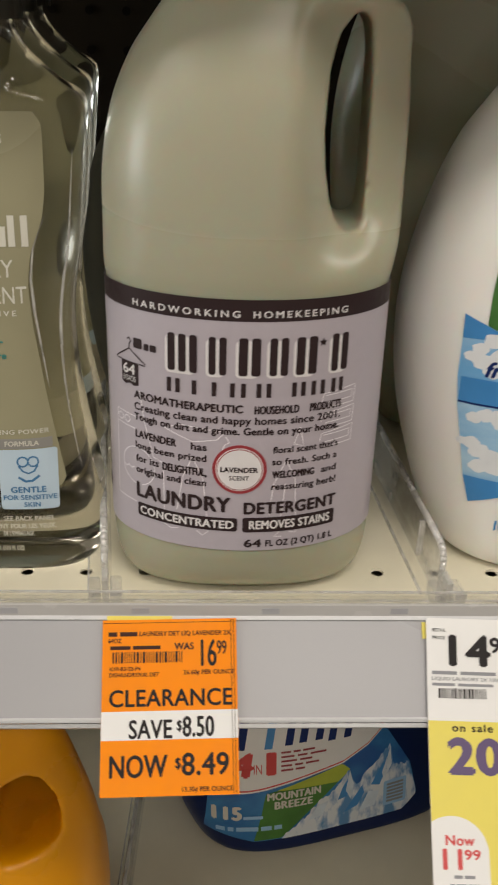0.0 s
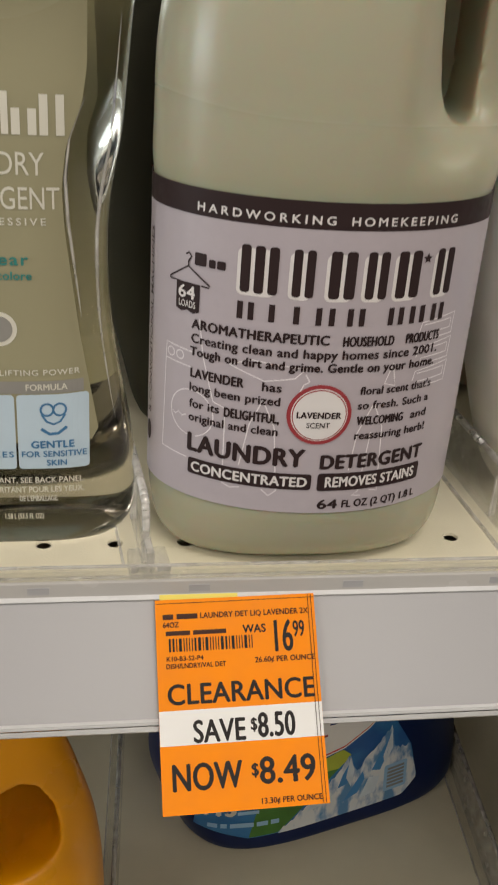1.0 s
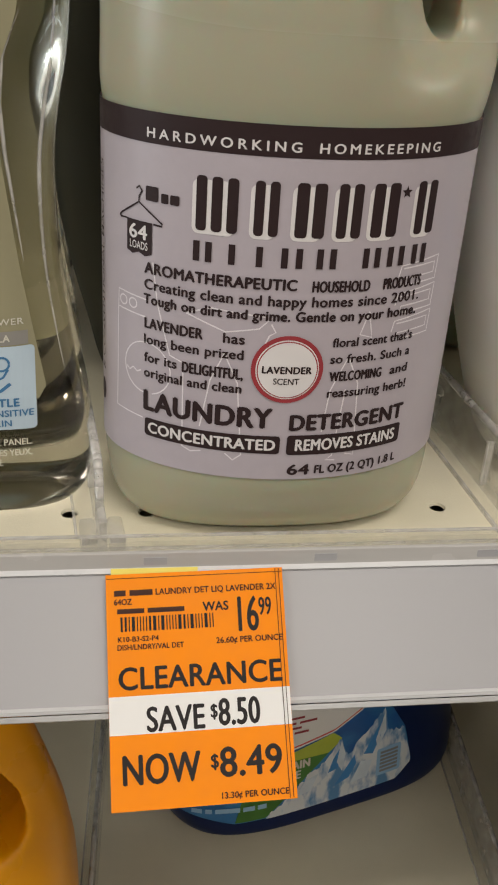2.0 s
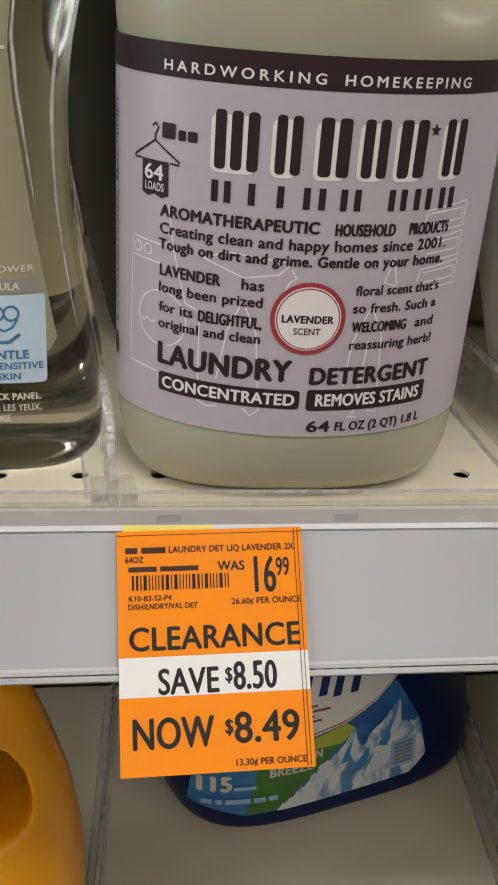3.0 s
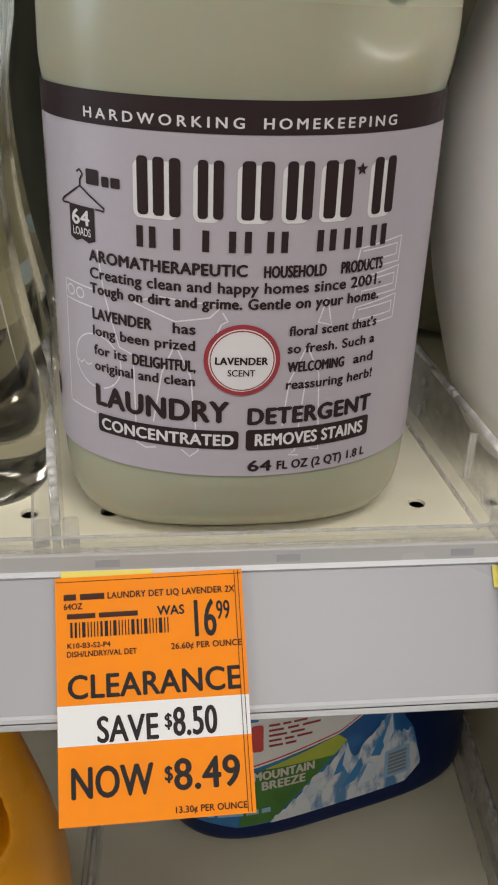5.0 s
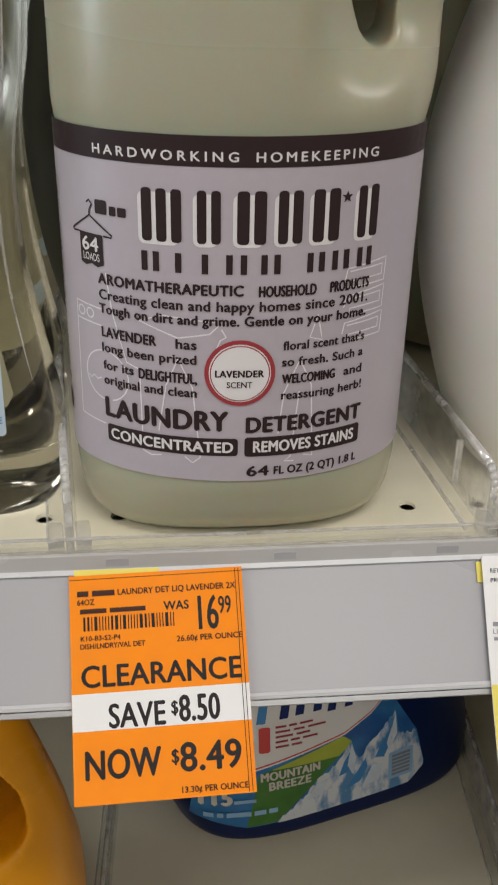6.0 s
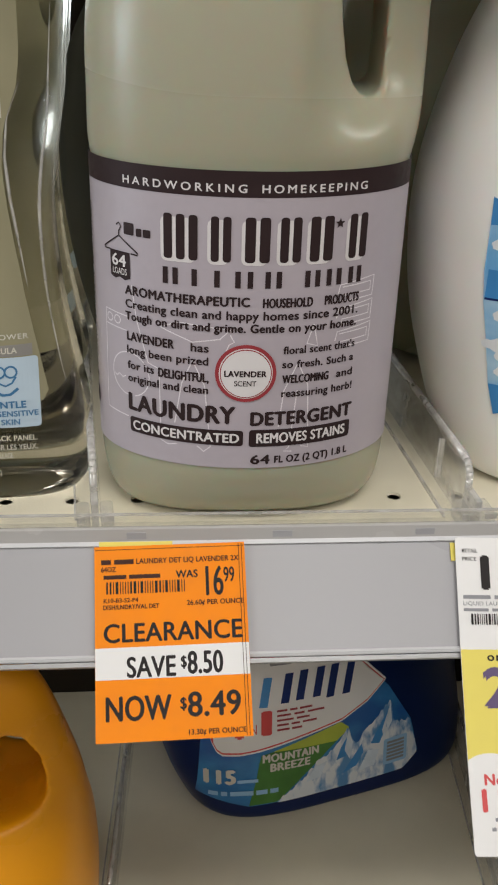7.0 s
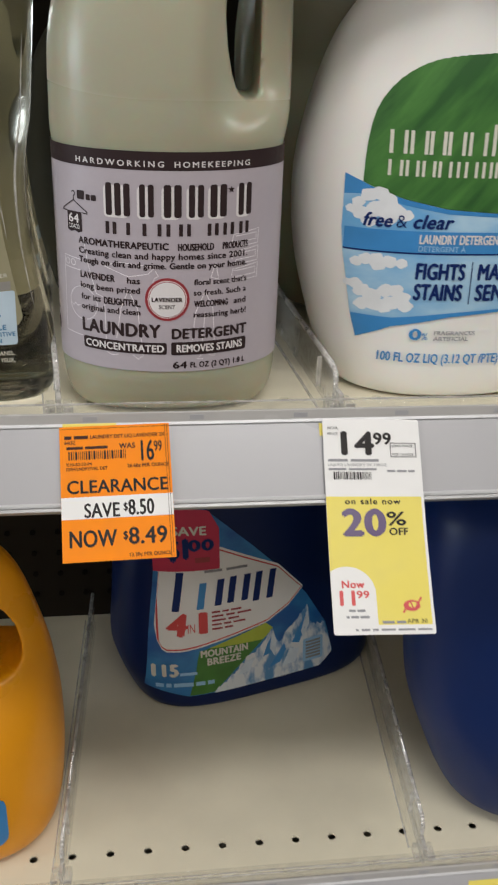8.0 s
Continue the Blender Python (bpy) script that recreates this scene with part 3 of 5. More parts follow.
def jug_body():
    rows = [(0.000, 0, 0.0530, 0.026, 2.6), (0.003, 0, 0.0575, 0.0310, 2.5), (0.012, 0, 0.0620, 0.0385, 2.3), (0.024, 0, 0.0640, 0.0425, 2.1), (0.031, 0, 0.0643, 0.0430, 2.0),
            (0.090, 0, 0.0643, 0.0430, 2.0), (0.153, 0, 0.0643, 0.0430, 2.0), (0.158, 0.0002, 0.0652, 0.0438, 2.0), (0.172, 0.0012, 0.0660, 0.0445, 2.05), (0.200, 0.0016, 0.0656, 0.0440, 2.1),
            (0.225, 0.0035, 0.0630, 0.0415, 2.15), (0.245, 0.0070, 0.0580, 0.0370, 2.2), (0.258, 0.0110, 0.0530, 0.0325, 2.2), (0.267, 0.0110, 0.0460, 0.0290, 2.1), (0.275, 0.0040, 0.0300, 0.0240, 2.0), (0.282, 0, 0.0190, 0.0190, 2.0), (0.292, 0, 0.0180, 0.0180, 2.0)]
    return Body(rows, JUG_CY)


def handle_cut(points, y0, y1):
    """An upright prism to take a finger hole out of a jug, from its outline in (x, z)."""
    bm = bmesh.new()
    a = [bm.verts.new((x, y0, z)) for x, z in points]
    b = [bm.verts.new((x, y1, z)) for x, z in points]
    n = len(points)
    for i in range(n):
        bm.faces.new((a[i], a[(i + 1) % n], b[(i + 1) % n], b[i]))
    bm.faces.new(a[::-1])
    bm.faces.new(b)
    bmesh.ops.recalc_face_normals(bm, faces=bm.faces)
    return bm


def milky_jug():
    jug = thing("detergent_jug", "milky green-grey plastic detergent jug with a lavender label", "detergent jug", "milky jugs")
    hole = [(0.0390, 0.2620), (0.0330, 0.254), (0.0292, 0.240), (0.0280, 0.218), (0.0294, 0.203), (0.0320, 0.190), (0.0352, 0.1812), (0.0388, 0.1772), (0.0440, 0.1768), (0.0472, 0.1800), (0.0480, 0.195), (0.0478, 0.217), (0.0472, 0.245), (0.0460, 0.257), (0.0430, 0.2620)]
    skin = jug_body().loft(96)
    ease = lambda q, a, b: (lambda t: t * t * (3 - 2 * t))(max(0.0, min(1.0, (q - a) / (b - a))))
    for v in skin.verts:
        # the grip side is pinched thin
        f = ease(v.co.x, 0.012, 0.042) * ease(v.co.z, 0.156, 0.188) * (1 - 0.6 * ease(v.co.z, 0.250, 0.270))
        v.co.y = JUG_CY + (v.co.y - JUG_CY) * (1 - 0.52 * f)
    bm = made_solid(skin, 0.0016, 6, handle_cut(hole, -0.02, 0.15))
    part("body", bm, JUG, jug, smooth=True)
    cap = bmesh.new()
    for rr, z0, z1 in ((0.0215, 0.286, 0.300), (0.0200, 0.300, 0.318)):
        made = bmesh.ops.create_cone(cap, segments=40, radius1=rr, radius2=rr * 0.97, depth=z1 - z0, cap_ends=True)["verts"]
        bmesh.ops.translate(cap, verts=made, vec=(0, JUG_CY, (z0 + z1) / 2))
    part("cap", cap, BROWN, jug, "dark ribbed screw cap")
    # label sheet
    sheet = Sheet(jug_place, jug)
    lab = sheet.rect(-0.1, 0.1, 0.0311, 0.1530, LAV_LABEL, level=0, name="label", n=160, label="lavender-grey paper label with dark print")
    for f in lab.data.polygons:
        f.use_smooth = True
    p = Sheet(jug_place, lab, 0.00012)
    mm = 0.001
    p.rect(-0.1, 0.1, 0.1436, 0.1531, BROWN, level=1, name="brown_band", n=160, label="dark brown band along the label's top")
    p.text("HARDWORKING", -53.2 * mm, -4.6 * mm, 145.4 * mm, 2.85 * mm, WHITE_INK, 0.03)
    p.text("HOMEKEEPING", 1.0 * mm, 42.8 * mm, 145.4 * mm, 2.85 * mm, WHITE_INK, 0.03)
    # the maker's name stands as plain blocks
    p.rect(-53.6 * mm, -48.8 * mm, 125.7 * mm, 130.4 * mm, BROWN, 0.0006, 2, "name_block")
    p.rect(-47.8 * mm, -45.2 * mm, 125.7 * mm, 128.8 * mm, BROWN, 0.0005, 2, "name_block")
    p.rect(-44.6 * mm, -41.4 * mm, 125.7 * mm, 128.8 * mm, BROWN, 0.0005, 2, "name_block")
    for a, b in ((-35.9, -22.6), (-17.6, -10.0), (-4.8, 4.6), (8.4, 16.5), (20.0, 29.4), (36.4, 44.6)):
        p.rect((a - 1.3) * mm, (b - 1.0) * mm, 118.1 * mm, 135.2 * mm, WHITE_INK, 0.0022, 1, "name_shadow")
        k = 3 if b - a > 12 else 2
        w = (b - a - 1.5 * (k - 1)) / k
        for j in range(k):
            p.rect((a + j * (w + 1.5)) * mm, (a + j * (w + 1.5) + w) * mm, 119.2 * mm, 136.4 * mm, BROWN, 0.0012, 2, "name_block")
    star = [(31.9 + (2.1 if i % 2 == 0 else 0.9) * math.sin(math.pi * i / 5), 133.3 + (2.1 if i % 2 == 0 else 0.9) * math.cos(math.pi * i / 5)) for i in range(10)]
    p.lay("star", [(31.9 * mm, 133.3 * mm)] + [(a * mm, b * mm) for a, b in star], [(0, i + 1, (i + 1) % 10 + 1) for i in range(10)], BROWN, 2)
    for a, b in ((-36.4, -30.3), (-26.4, -21.3), (-17.8, -12.4), (-8.2, -1.4), (3.2, 9.6), (18.7, 24.9), (27.6, 34.0), (37.2, 43.2)):
        p.mark(a * mm, b * mm, 109.2 * mm, 115.8 * mm, 2.1 * mm, BROWN)
    # small hanger with a badge
    p.line([(-65.0 * mm, 118.8 * mm), (-64.3 * mm, 119.6 * mm), (-56.3 * mm, 124.7 * mm), (-47.2 * mm, 119.0 * mm), (-47.4 * mm, 118.2 * mm), (-50.5 * mm, 118.4 * mm)], 0.0006, BROWN, 2, "hanger_drawing")
    p.line([(-65.0 * mm, 118.8 * mm), (-64.4 * mm, 118.3 * mm), (-61.5 * mm, 118.5 * mm)], 0.0006, BROWN, 2, "hanger_drawing")
    p.line([(-56.3 * mm, 124.7 * mm), (-56.2 * mm, 126.6 * mm), (-55.0 * mm, 128.4 * mm), (-56.2 * mm, 129.8 * mm), (-57.4 * mm, 128.8 * mm)], 0.0006, BROWN, 2, "hanger_drawing")
    p.columns([(-61.5 + 10.5 * i / 8) * mm for i in range(9)], lambda u: (107.7 + 0.5 * math.sin(u * 1200)) * mm, lambda u: 118.6 * mm, BROWN, 2, "badge")
    p.text("64", -60.2 * mm, -53.0 * mm, 112.7 * mm, 4.6 * mm, WHITE_INK, 0.03, level=3)
    p.text("LOADS", -60.0 * mm, -52.6 * mm, 109.3 * mm, 2.5 * mm, WHITE_INK, 0.01, level=3)
    tx = lambda s, a, b, v, h, bold=0.0: p.text(s, a * mm, b * mm, v * mm, h * mm, BROWN, bold)
    tx("AROMATHERAPEUTIC", -53.7, -2.5, 101.9, 3.55, 0.050)
    tx("HOUSEHOLD", 2.8, 22.3, 101.5, 3.6, 0.045)
    tx("PRODUCTS", 27.6, 42.9, 101.5, 3.6, 0.045)
    tx("Creating clean and happy homes since 2001.", -53.7, 42.9, 96.4, 3.4, 0.036)
    tx("Tough on dirt and grime. Gentle on your home.", -53.9, 42.5, 91.3, 3.3, 0.046)
    tx("LAVENDER", -53.4, -32.2, 82.6, 3.6, 0.046)
    tx("has", -25.1, -18.1, 82.4, 3.4, 0.036)
    tx("long been prized", -53.6, -18.2, 76.9, 3.3, 0.036)
    tx("for its", -53.5, -41.0, 70.2, 3.3, 0.036)
    tx("DELIGHTFUL,", -38.8, -18.1, 69.6, 3.7, 0.046)
    tx("original and clean", -53.5, -18.2, 64.5, 3.3, 0.036)
    tx("LAUNDRY", -53.3, -7.3, 51.8, 7.3, 0.050)
    tx("DETERGENT", -0.5, 43.6, 51.1, 5.7, 0.055)
    tx("floral scent that's", 11.6, 42.8, 82.1, 3.1, 0.036)
    tx("so fresh. Such a", 11.4, 42.7, 76.1, 3.1, 0.036)
    tx("WELCOMING", 11.7, 31.2, 69.5, 3.4, 0.048)
    tx("and", 35.0, 42.6, 69.7, 3.2, 0.036)
    tx("reassuring herb!", 11.5, 43.0, 63.4, 3.2, 0.036)
    tx("64", -0.1, 7.6, 33.2, 4.0, 0.05)
    tx("FL OZ (2 QT) 1.8 L", 9.8, 43.1, 33.4, 3.2, 0.042)
    p.rect(-53.1 * mm, -3.6 * mm, 41.6 * mm, 48.6 * mm, BROWN, 0.0012, 2, "black_box")
    p.text("CONCENTRATED", -51.4 * mm, -5.4 * mm, 43.1 * mm, 4.0 * mm, WHITE_INK, 0.040, level=3)
    p.rect(-1.2 * mm, 43.6 * mm, 41.2 * mm, 49.0 * mm, BROWN, 0.0012, 2, "black_box")
    p.text("REMOVES STAINS", 2.0 * mm, 41.0 * mm, 43.0 * mm, 4.3 * mm, WHITE_INK, 0.036, level=3)
    # round scent seal
    p.disc(-3.2 * mm, 74.0 * mm, 12.2 * mm, 12.3 * mm, RED_INK, 3, "seal_ring")
    p.disc(-3.2 * mm, 74.0 * mm, 10.7 * mm, 10.8 * mm, WHITE_INK, 4, "seal_ring")
    p.disc(-3.2 * mm, 74.0 * mm, 10.3 * mm, 10.4 * mm, RED_INK, 5, "seal_ring")
    p.disc(-3.2 * mm, 74.0 * mm, 9.9 * mm, 10.0 * mm, WHITE_INK, 6, "seal_face")
    p.text("LAVENDER", -11.6 * mm, 4.9 * mm, 72.8 * mm, 2.45 * mm, BROWN, 0.045, level=7)
    p.text("SCENT", -7.7 * mm, 1.0 * mm, 68.8 * mm, 2.2 * mm, BROWN, 0.012, level=7)
    # pale line drawing of a washing machine, skirts and a comb
    ln = lambda pts, w=0.00050: p.line([(a * mm, b * mm) for a, b in pts], w, LINE_INK, 1, "line_drawing")
    ln([(-53.0, 86.2), (-66.2, 86.8), (-65.9, 93.2), (-53.2, 92.4)])
    ln([(-66.2, 86.8), (-67.1, 48.7), (-54.0, 48.0)])
    for c in (-63.4, -58.8):
        ln(ring_arc(c, 89.9, 1.7, 0, 360))
    ln(ring_arc(-52.8, 67.5, 9.6, -75, 268, 30))
    ln([(-61.6, 66.0), (-60.2, 65.0), (-58.6, 66.4), (-56.8, 65.2), (-55.0, 66.2)])
    ln([(-50.6, 105.8), (-48.6, 92.0), (-43.6, 74.6), (-38.6, 72.8), (-38.2, 41.0), (-35.0, 39.6), (-31.2, 40.4)])
    ln([(-38.0, 91.0), (-24.5, 86.2), (-13.6, 88.2), (-9.6, 92.2), (-30.0, 94.0), (-38.0, 91.0)])
    ln([(-24.5, 78.5), (-29.0, 68.0), (-32.0, 50.0)])
    ln([(-24.5, 78.5), (-19.6, 68.0), (-17.0, 40.6), (-19.8, 38.2), (-22.6, 40.6)])
    ln([(-9.6, 90.0), (-8.0, 87.2), (-10.0, 86.0), (-11.2, 83.2)])
    ln([(17.8, 78.2), (12.4, 66.0), (10.8, 50.0)])
    ln([(17.8, 78.2), (22.4, 68.0), (24.0, 39.6), (20.6, 40.4)])
    ln([(18.0, 66.0), (15.6, 40.2), (13.4, 38.6), (17.0, 38.2)])
    ln([(23.6, 94.0), (21.0, 86.0), (25.6, 84.6), (23.6, 94.0)])
    for v in (107.4, 97.6, 88.0):
        ln([(33.2, v - 2.4), (34.0, v + 1.4), (50.6, v + 3.4), (50.2, v - 4.8), (35.6, v - 5.4), (35.8, v - 3.0), (48.8, v - 2.4), (48.9, v + 1.2), (35.0, v + 0.4)])
    # the writing that runs up the label's side
    pts, faces = letters("& CONVENTIONAL MACHINES", 0.004)
    lo, hi = min(q[0] for q in pts), max(q[0] for q in pts)
    k = 3.0 * mm / CAP_HEIGHT
    p.lay("printed_text", [(-77.2 * mm - y * k, (58 + 76 * (x - lo) / (hi - lo)) * mm) for x, y in pts], faces, BROWN, 2)
    p.disc(-79.0 * mm, 50.0 * mm, 2.4 * mm, 4.4 * mm, BROWN, 2, "printed_disc")
    jug.location = (0, 0, UPPER + 0.0005)
    return jug


jug = milky_jug()


def oval_bottle(x, y, wide, tall, mat, label):
    """A plain oval bottle of the second row."""
    b = thing("oval_bottle", label, "bottle", "second row bottles")
    rows = [(0.000, 0, 0.034, 0.030, 2.1), (0.004, 0, 0.042, 0.036, 2.1), (0.030, 0, 0.050, 0.040, 2.1), (0.080, 0, 0.062, 0.042, 2.1), (0.130, 0, 0.0665, 0.042, 2.1), (0.170, 0, 0.062, 0.040, 2.1), (0.200, 0, 0.050, 0.034, 2.1), (0.220, 0, 0.030, 0.026, 2.0), (0.228, 0, 0.017, 0.017, 2.0), (0.240, 0, 0.017, 0.017, 2.0)]
    part("body", Body([(r[0] * tall, 0, r[2] * wide, r[3], r[4]) for r in rows], 0.0).loft(56), mat, b, smooth=True)
    cap = bmesh.new()
    made = bmesh.ops.create_cone(cap, segments=28, radius1=0.020, radius2=0.019, depth=0.028, cap_ends=True)["verts"]
    bmesh.ops.translate(cap, verts=made, vec=(0, 0, 0.240 * tall + 0.010))
    part("cap", cap, DARK_CAP, b)
    b.location = (x, y, UPPER + 0.0005)
    return b


# this bottle is coloured as dark as the shade it stands in
oval_bottle(-0.023, 0.182, 1.0, 1.0, OLIVE_SHADED, "olive oval plastic bottle of the second row, its shade put into the colour")
oval_bottle(0.178, 0.240, 1.85, 1.45, JUG, "large grey-green plastic bottle in the shade behind a white one")


# ---- the price tags on the channel ----
def tag_place(x, top, turn, z=UPPER):
    """Prints on a tag whose top left corner is at x; u to the right, v up from the top edge."""
    c, s = math.cos(radians(turn)), math.sin(radians(turn))

    def place(u, v, off):
        a, b = u * c - v * s, u * s + v * c
        bow = 0.0028 + 0.0022 * max(0.0, (-v - 0.030) / 0.06) ** 2
        return channel_point(x + a, top - b, off + bow, z)
    return place


def thicken(ob):
    m = ob.modifiers.new("card", "SOLIDIFY")
    m.thickness, m.offset = 0.00035, -1.0


def orange_tag():
    tag = thing("clearance_price_tag", "orange paper clearance tag hanging on the grey price channel", "price tag", "price tags")
    place = tag_place(-0.0643, 0.0012, 1.2)
    s = Sheet(place, tag, 0.0001)
    mm = 0.001
    s.rect(0, 60.4 * mm, -75.6 * mm, 0, ORANGE, level=0, name="tag_sheet", n=12)
    thicken(tag.children[0])
    s.rect(0.05 * mm, 60.35 * mm, -52.2 * mm, -40.0 * mm, PAPER, level=1, name="white_band", n=12)
    y = lambda v: -v * mm
    tx = lambda t, a, b, v, h, bold=0.0, mat=BLACK_INK: s.text(t, (a + 64.3) * mm, (b + 64.3) * mm, y(v - 1.4), h * mm, mat, bold)
    s.word_bars([3, 6], 2.7 * mm, 15.6 * mm, y(7.3), 1.9 * mm, BROWN_INK)
    tx("LAUNDRY DET LIQ LAVENDER 2X", -47.6, -6.6, 8.7, 2.0, 0.026, BROWN_INK)
    tx("64OZ", -61.6, -55.8, 11.6, 1.9, 0.026, BROWN_INK)
    s.word_bars([8, 11], 3.6 * mm, 26.1 * mm, y(13.2), 1.6 * mm, BROWN_INK)
    rng = random.Random(5)
    w = [rng.choice((0.35, 0.35, 0.7, 1.05)) * mm for _ in range(26)]
    gap = (31.2 * mm - sum(w)) / 25
    s.bars(4.6 * mm, y(19.1), y(14.3), w, gap, BLACK_INK)
    tx("WAS", -31.9, -23.3, 14.9, 2.9, 0.03)
    tx("16", -19.9, -13.2, 22.2, 11.3, 0.014)
    tx("99", -12.8, -8.6, 17.2, 5.8, 0.014)
    tx("K10-B3-S2-P4", -60.7, -47.2, 23.8, 1.6, 0.026, BROWN_INK)
    tx("DISH/LNDRY/VAL DET", -60.9, -38.9, 26.5, 1.7, 0.026, BROWN_INK)
    tx("26.60\u00a2 PER OUNCE", -27.9, -5.3, 25.9, 1.9, 0.026, BROWN_INK)
    tx("CLEARANCE", -60.7, -6.4, 39.3, 7.0, 0.024)
    tx("SAVE", -51.9, -33.2, 52.9, 7.6, 0.024)
    tx("$", -30.9, -28.8, 49.8, 4.2, 0.026)
    tx("8.50", -28.2, -14.7, 52.4, 8.3, 0.024)
    tx("NOW", -60.1, -35.3, 69.0, 8.9, 0.024)
    tx("$", -31.6, -29.3, 65.6, 4.2, 0.026)
    tx("8.49", -28.6, -8.4, 68.5, 8.9, 0.024)
    tx("13.30\u00a2 PER OUNCE", -28.7, -6.6, 75.3, 1.9, 0.026, BROWN_INK)
    for u in (57.9, 59.1):
        s.line([(u * mm, -0.3 * mm), (u * mm, -75.2 * mm)], 0.00022, BROWN_INK, 3)
    s.line([(0.2 * mm, -1.4 * mm), (60.2 * mm, -1.4 * mm)], 0.00022, BROWN_INK)
    return tag


orange_tag()


def white_tag():
    tag = thing("sale_price_tag", "white and yellow paper sale tag hanging on the grey price channel", "price tag", "price tags")
    s = Sheet(tag_place(0.0836, -0.0004, -1.9), tag, 0.0001)
    mm = 0.001
    s.rect(0, 56.2 * mm, -122.0 * mm, 0, PAPER, level=0, name="tag_sheet", n=10, r=0.0014)
    thicken(tag.children[0])
    s.rect(0.1 * mm, 54.6 * mm, -116.8 * mm, -45.4 * mm, YELLOW, level=1, name="yellow_field", n=10, label="yellow printed field")
    us = [0.05 * mm + 24.6 * mm * i / 16 for i in range(17)]
    s.columns(us, lambda u: -117.0 * mm, lambda u: (-100.5 + 15.5 * math.sqrt(max(0.0, 1 - ((u / mm - 9) / 15.9) ** 2))) * mm, PAPER, 2, "white_field")
    tx = lambda t, a, b, v, h, mat=BLACK_INK, bold=0.0, dx=0.0: s.text(t, (a - 83.5 + v * 0.033) * mm, (b - 83.5 + v * 0.033) * mm, -v * mm, h * mm, mat, bold, level=3)
    tx("RETAIL", 86.0, 92.3, 6.2, 1.5)
    tx("PRICE", 85.8, 91.6, 9.6, 1.5)
    tx("14", 93.6, 111.4, 20.9, 13.0, BLACK_INK, 0.045)
    tx("99", 112.3, 122.1, 14.9, 6.6, BLACK_INK, 0.04)
    for v in (14.2, 22.3):
        s.line([((38.7) * mm, -v * mm), (53.4 * mm, -v * mm)], 0.0004, BLACK_INK, 3)
    for u in (38.7, 53.4):
        s.line([(u * mm, -14.2 * mm), (u * mm, -22.3 * mm)], 0.0004, BLACK_INK, 3)
    tx("UNIT PRICE", 122.6, 134.8, 16.6, 1.4)
    tx("PER OUNCE", 122.6, 134.8, 21.6, 1.4)
    s.word_bars([7, 10], 2.2 * mm, 31.4 * mm, -25.2 * mm, 1.5 * mm, GREY_INK, 3)
    tx("LIQUID LAUNDRY 2X 100OZ", 84.7, 118.5, 27.8, 1.5, GREY_INK, 0.01)
    s.word_bars([7, 11], 2.2 * mm, 30.0 * mm, -30.2 * mm, 1.2 * mm, GREY_INK, 3)
    s.word_bars([5, 6, 4], 36.0 * mm, 52.0 * mm, -31.2 * mm, 1.2 * mm, GREY_INK, 3)
    rng = random.Random(9)
    w = [rng.choice((0.3, 0.3, 0.6, 0.9)) * mm for _ in range(22)]
    s.bars(5.0 * mm, -35.6 * mm, -31.2 * mm, w, (21.6 * mm - sum(w)) / 21, BLACK_INK, 3)
    tx("on sale now", 92.6, 124.2, 49.8, 3.2, BLACK_INK, 0.03)
    tx("20", 90.5, 113.6, 67.4, 14.2, PURPLE, 0.06)
    tx("%", 115.5, 126.0, 61.8, 7.4, BLACK_INK, 0.03)
    tx("OFF", 116.2, 126.7, 67.4, 3.9, BLACK_INK, 0.03)
    tx("Now", 86.4, 98.7, 96.7, 3.9, TAG_RED, 0.04)
    tx("11", 84.8, 92.5, 106.2, 7.8, TAG_RED, 0.04)
    tx("99", 94.1, 100.8, 102.3, 3.8, TAG_RED, 0.04)
    s.word_bars([4, 5], 9.0 * mm, 18.0 * mm, -109.8 * mm, 1.3 * mm, GREY_INK, 3)
    s.word_bars([2, 5, 6], 7.4 * mm, 20.0 * mm, -113.2 * mm, 1.3 * mm, GREY_INK, 3)
    s.disc(44.0 * mm, -106.6 * mm, 4.6 * mm, 3.0 * mm, TAG_RED, 3, "round_mark")
    s.disc(44.6 * mm, -106.2 * mm, 2.6 * mm, 1.5 * mm, YELLOW, 4, "round_mark")
    s.line([(39.0 * mm, -110.4 * mm), (43.0 * mm, -104.0 * mm), (45.0 * mm, -109.0 * mm), (49.6 * mm, -102.2 * mm)], 0.0010, TAG_RED, 5)
    tx("APR 30", 120.4, 131.4, 116.0, 2.0, BLACK_INK, 0.012)
    s.word_bars([5, 4], 27.0 * mm, 40.0 * mm, -116.2 * mm, 1.4 * mm, GREY_INK, 3)
    s.word_bars([1, 3, 2, 5, 6, 5], 12.0 * mm, 54.0 * mm, -120.0 * mm, 1.1 * mm, GREY_INK, 3)
    return tag


white_tag()


def yellow_tab(x0, x1, s0, s1, z=UPPER, lift=0.0008):
    tab = thing("yellow_shelf_tag", "bright yellow paper tag tucked into the price channel", "price tag", "yellow tags")
    s = Sheet(lambda u, v, off: channel_point(u, v, off + lift, z), tab, 0.0001)
    s.rect(x0, x1, s0, s1, YELLOW, level=0, name="tag_sheet", n=4)
    return tab


yellow_tab(-0.0625, -0.0330, -0.0010, 0.030, UPPER, 0.0018)
yellow_tab(0.0818, 0.115, 0.0015, 0.009)
yellow_tab(0.2250, 0.300, 0.006, 0.040, LOWER)


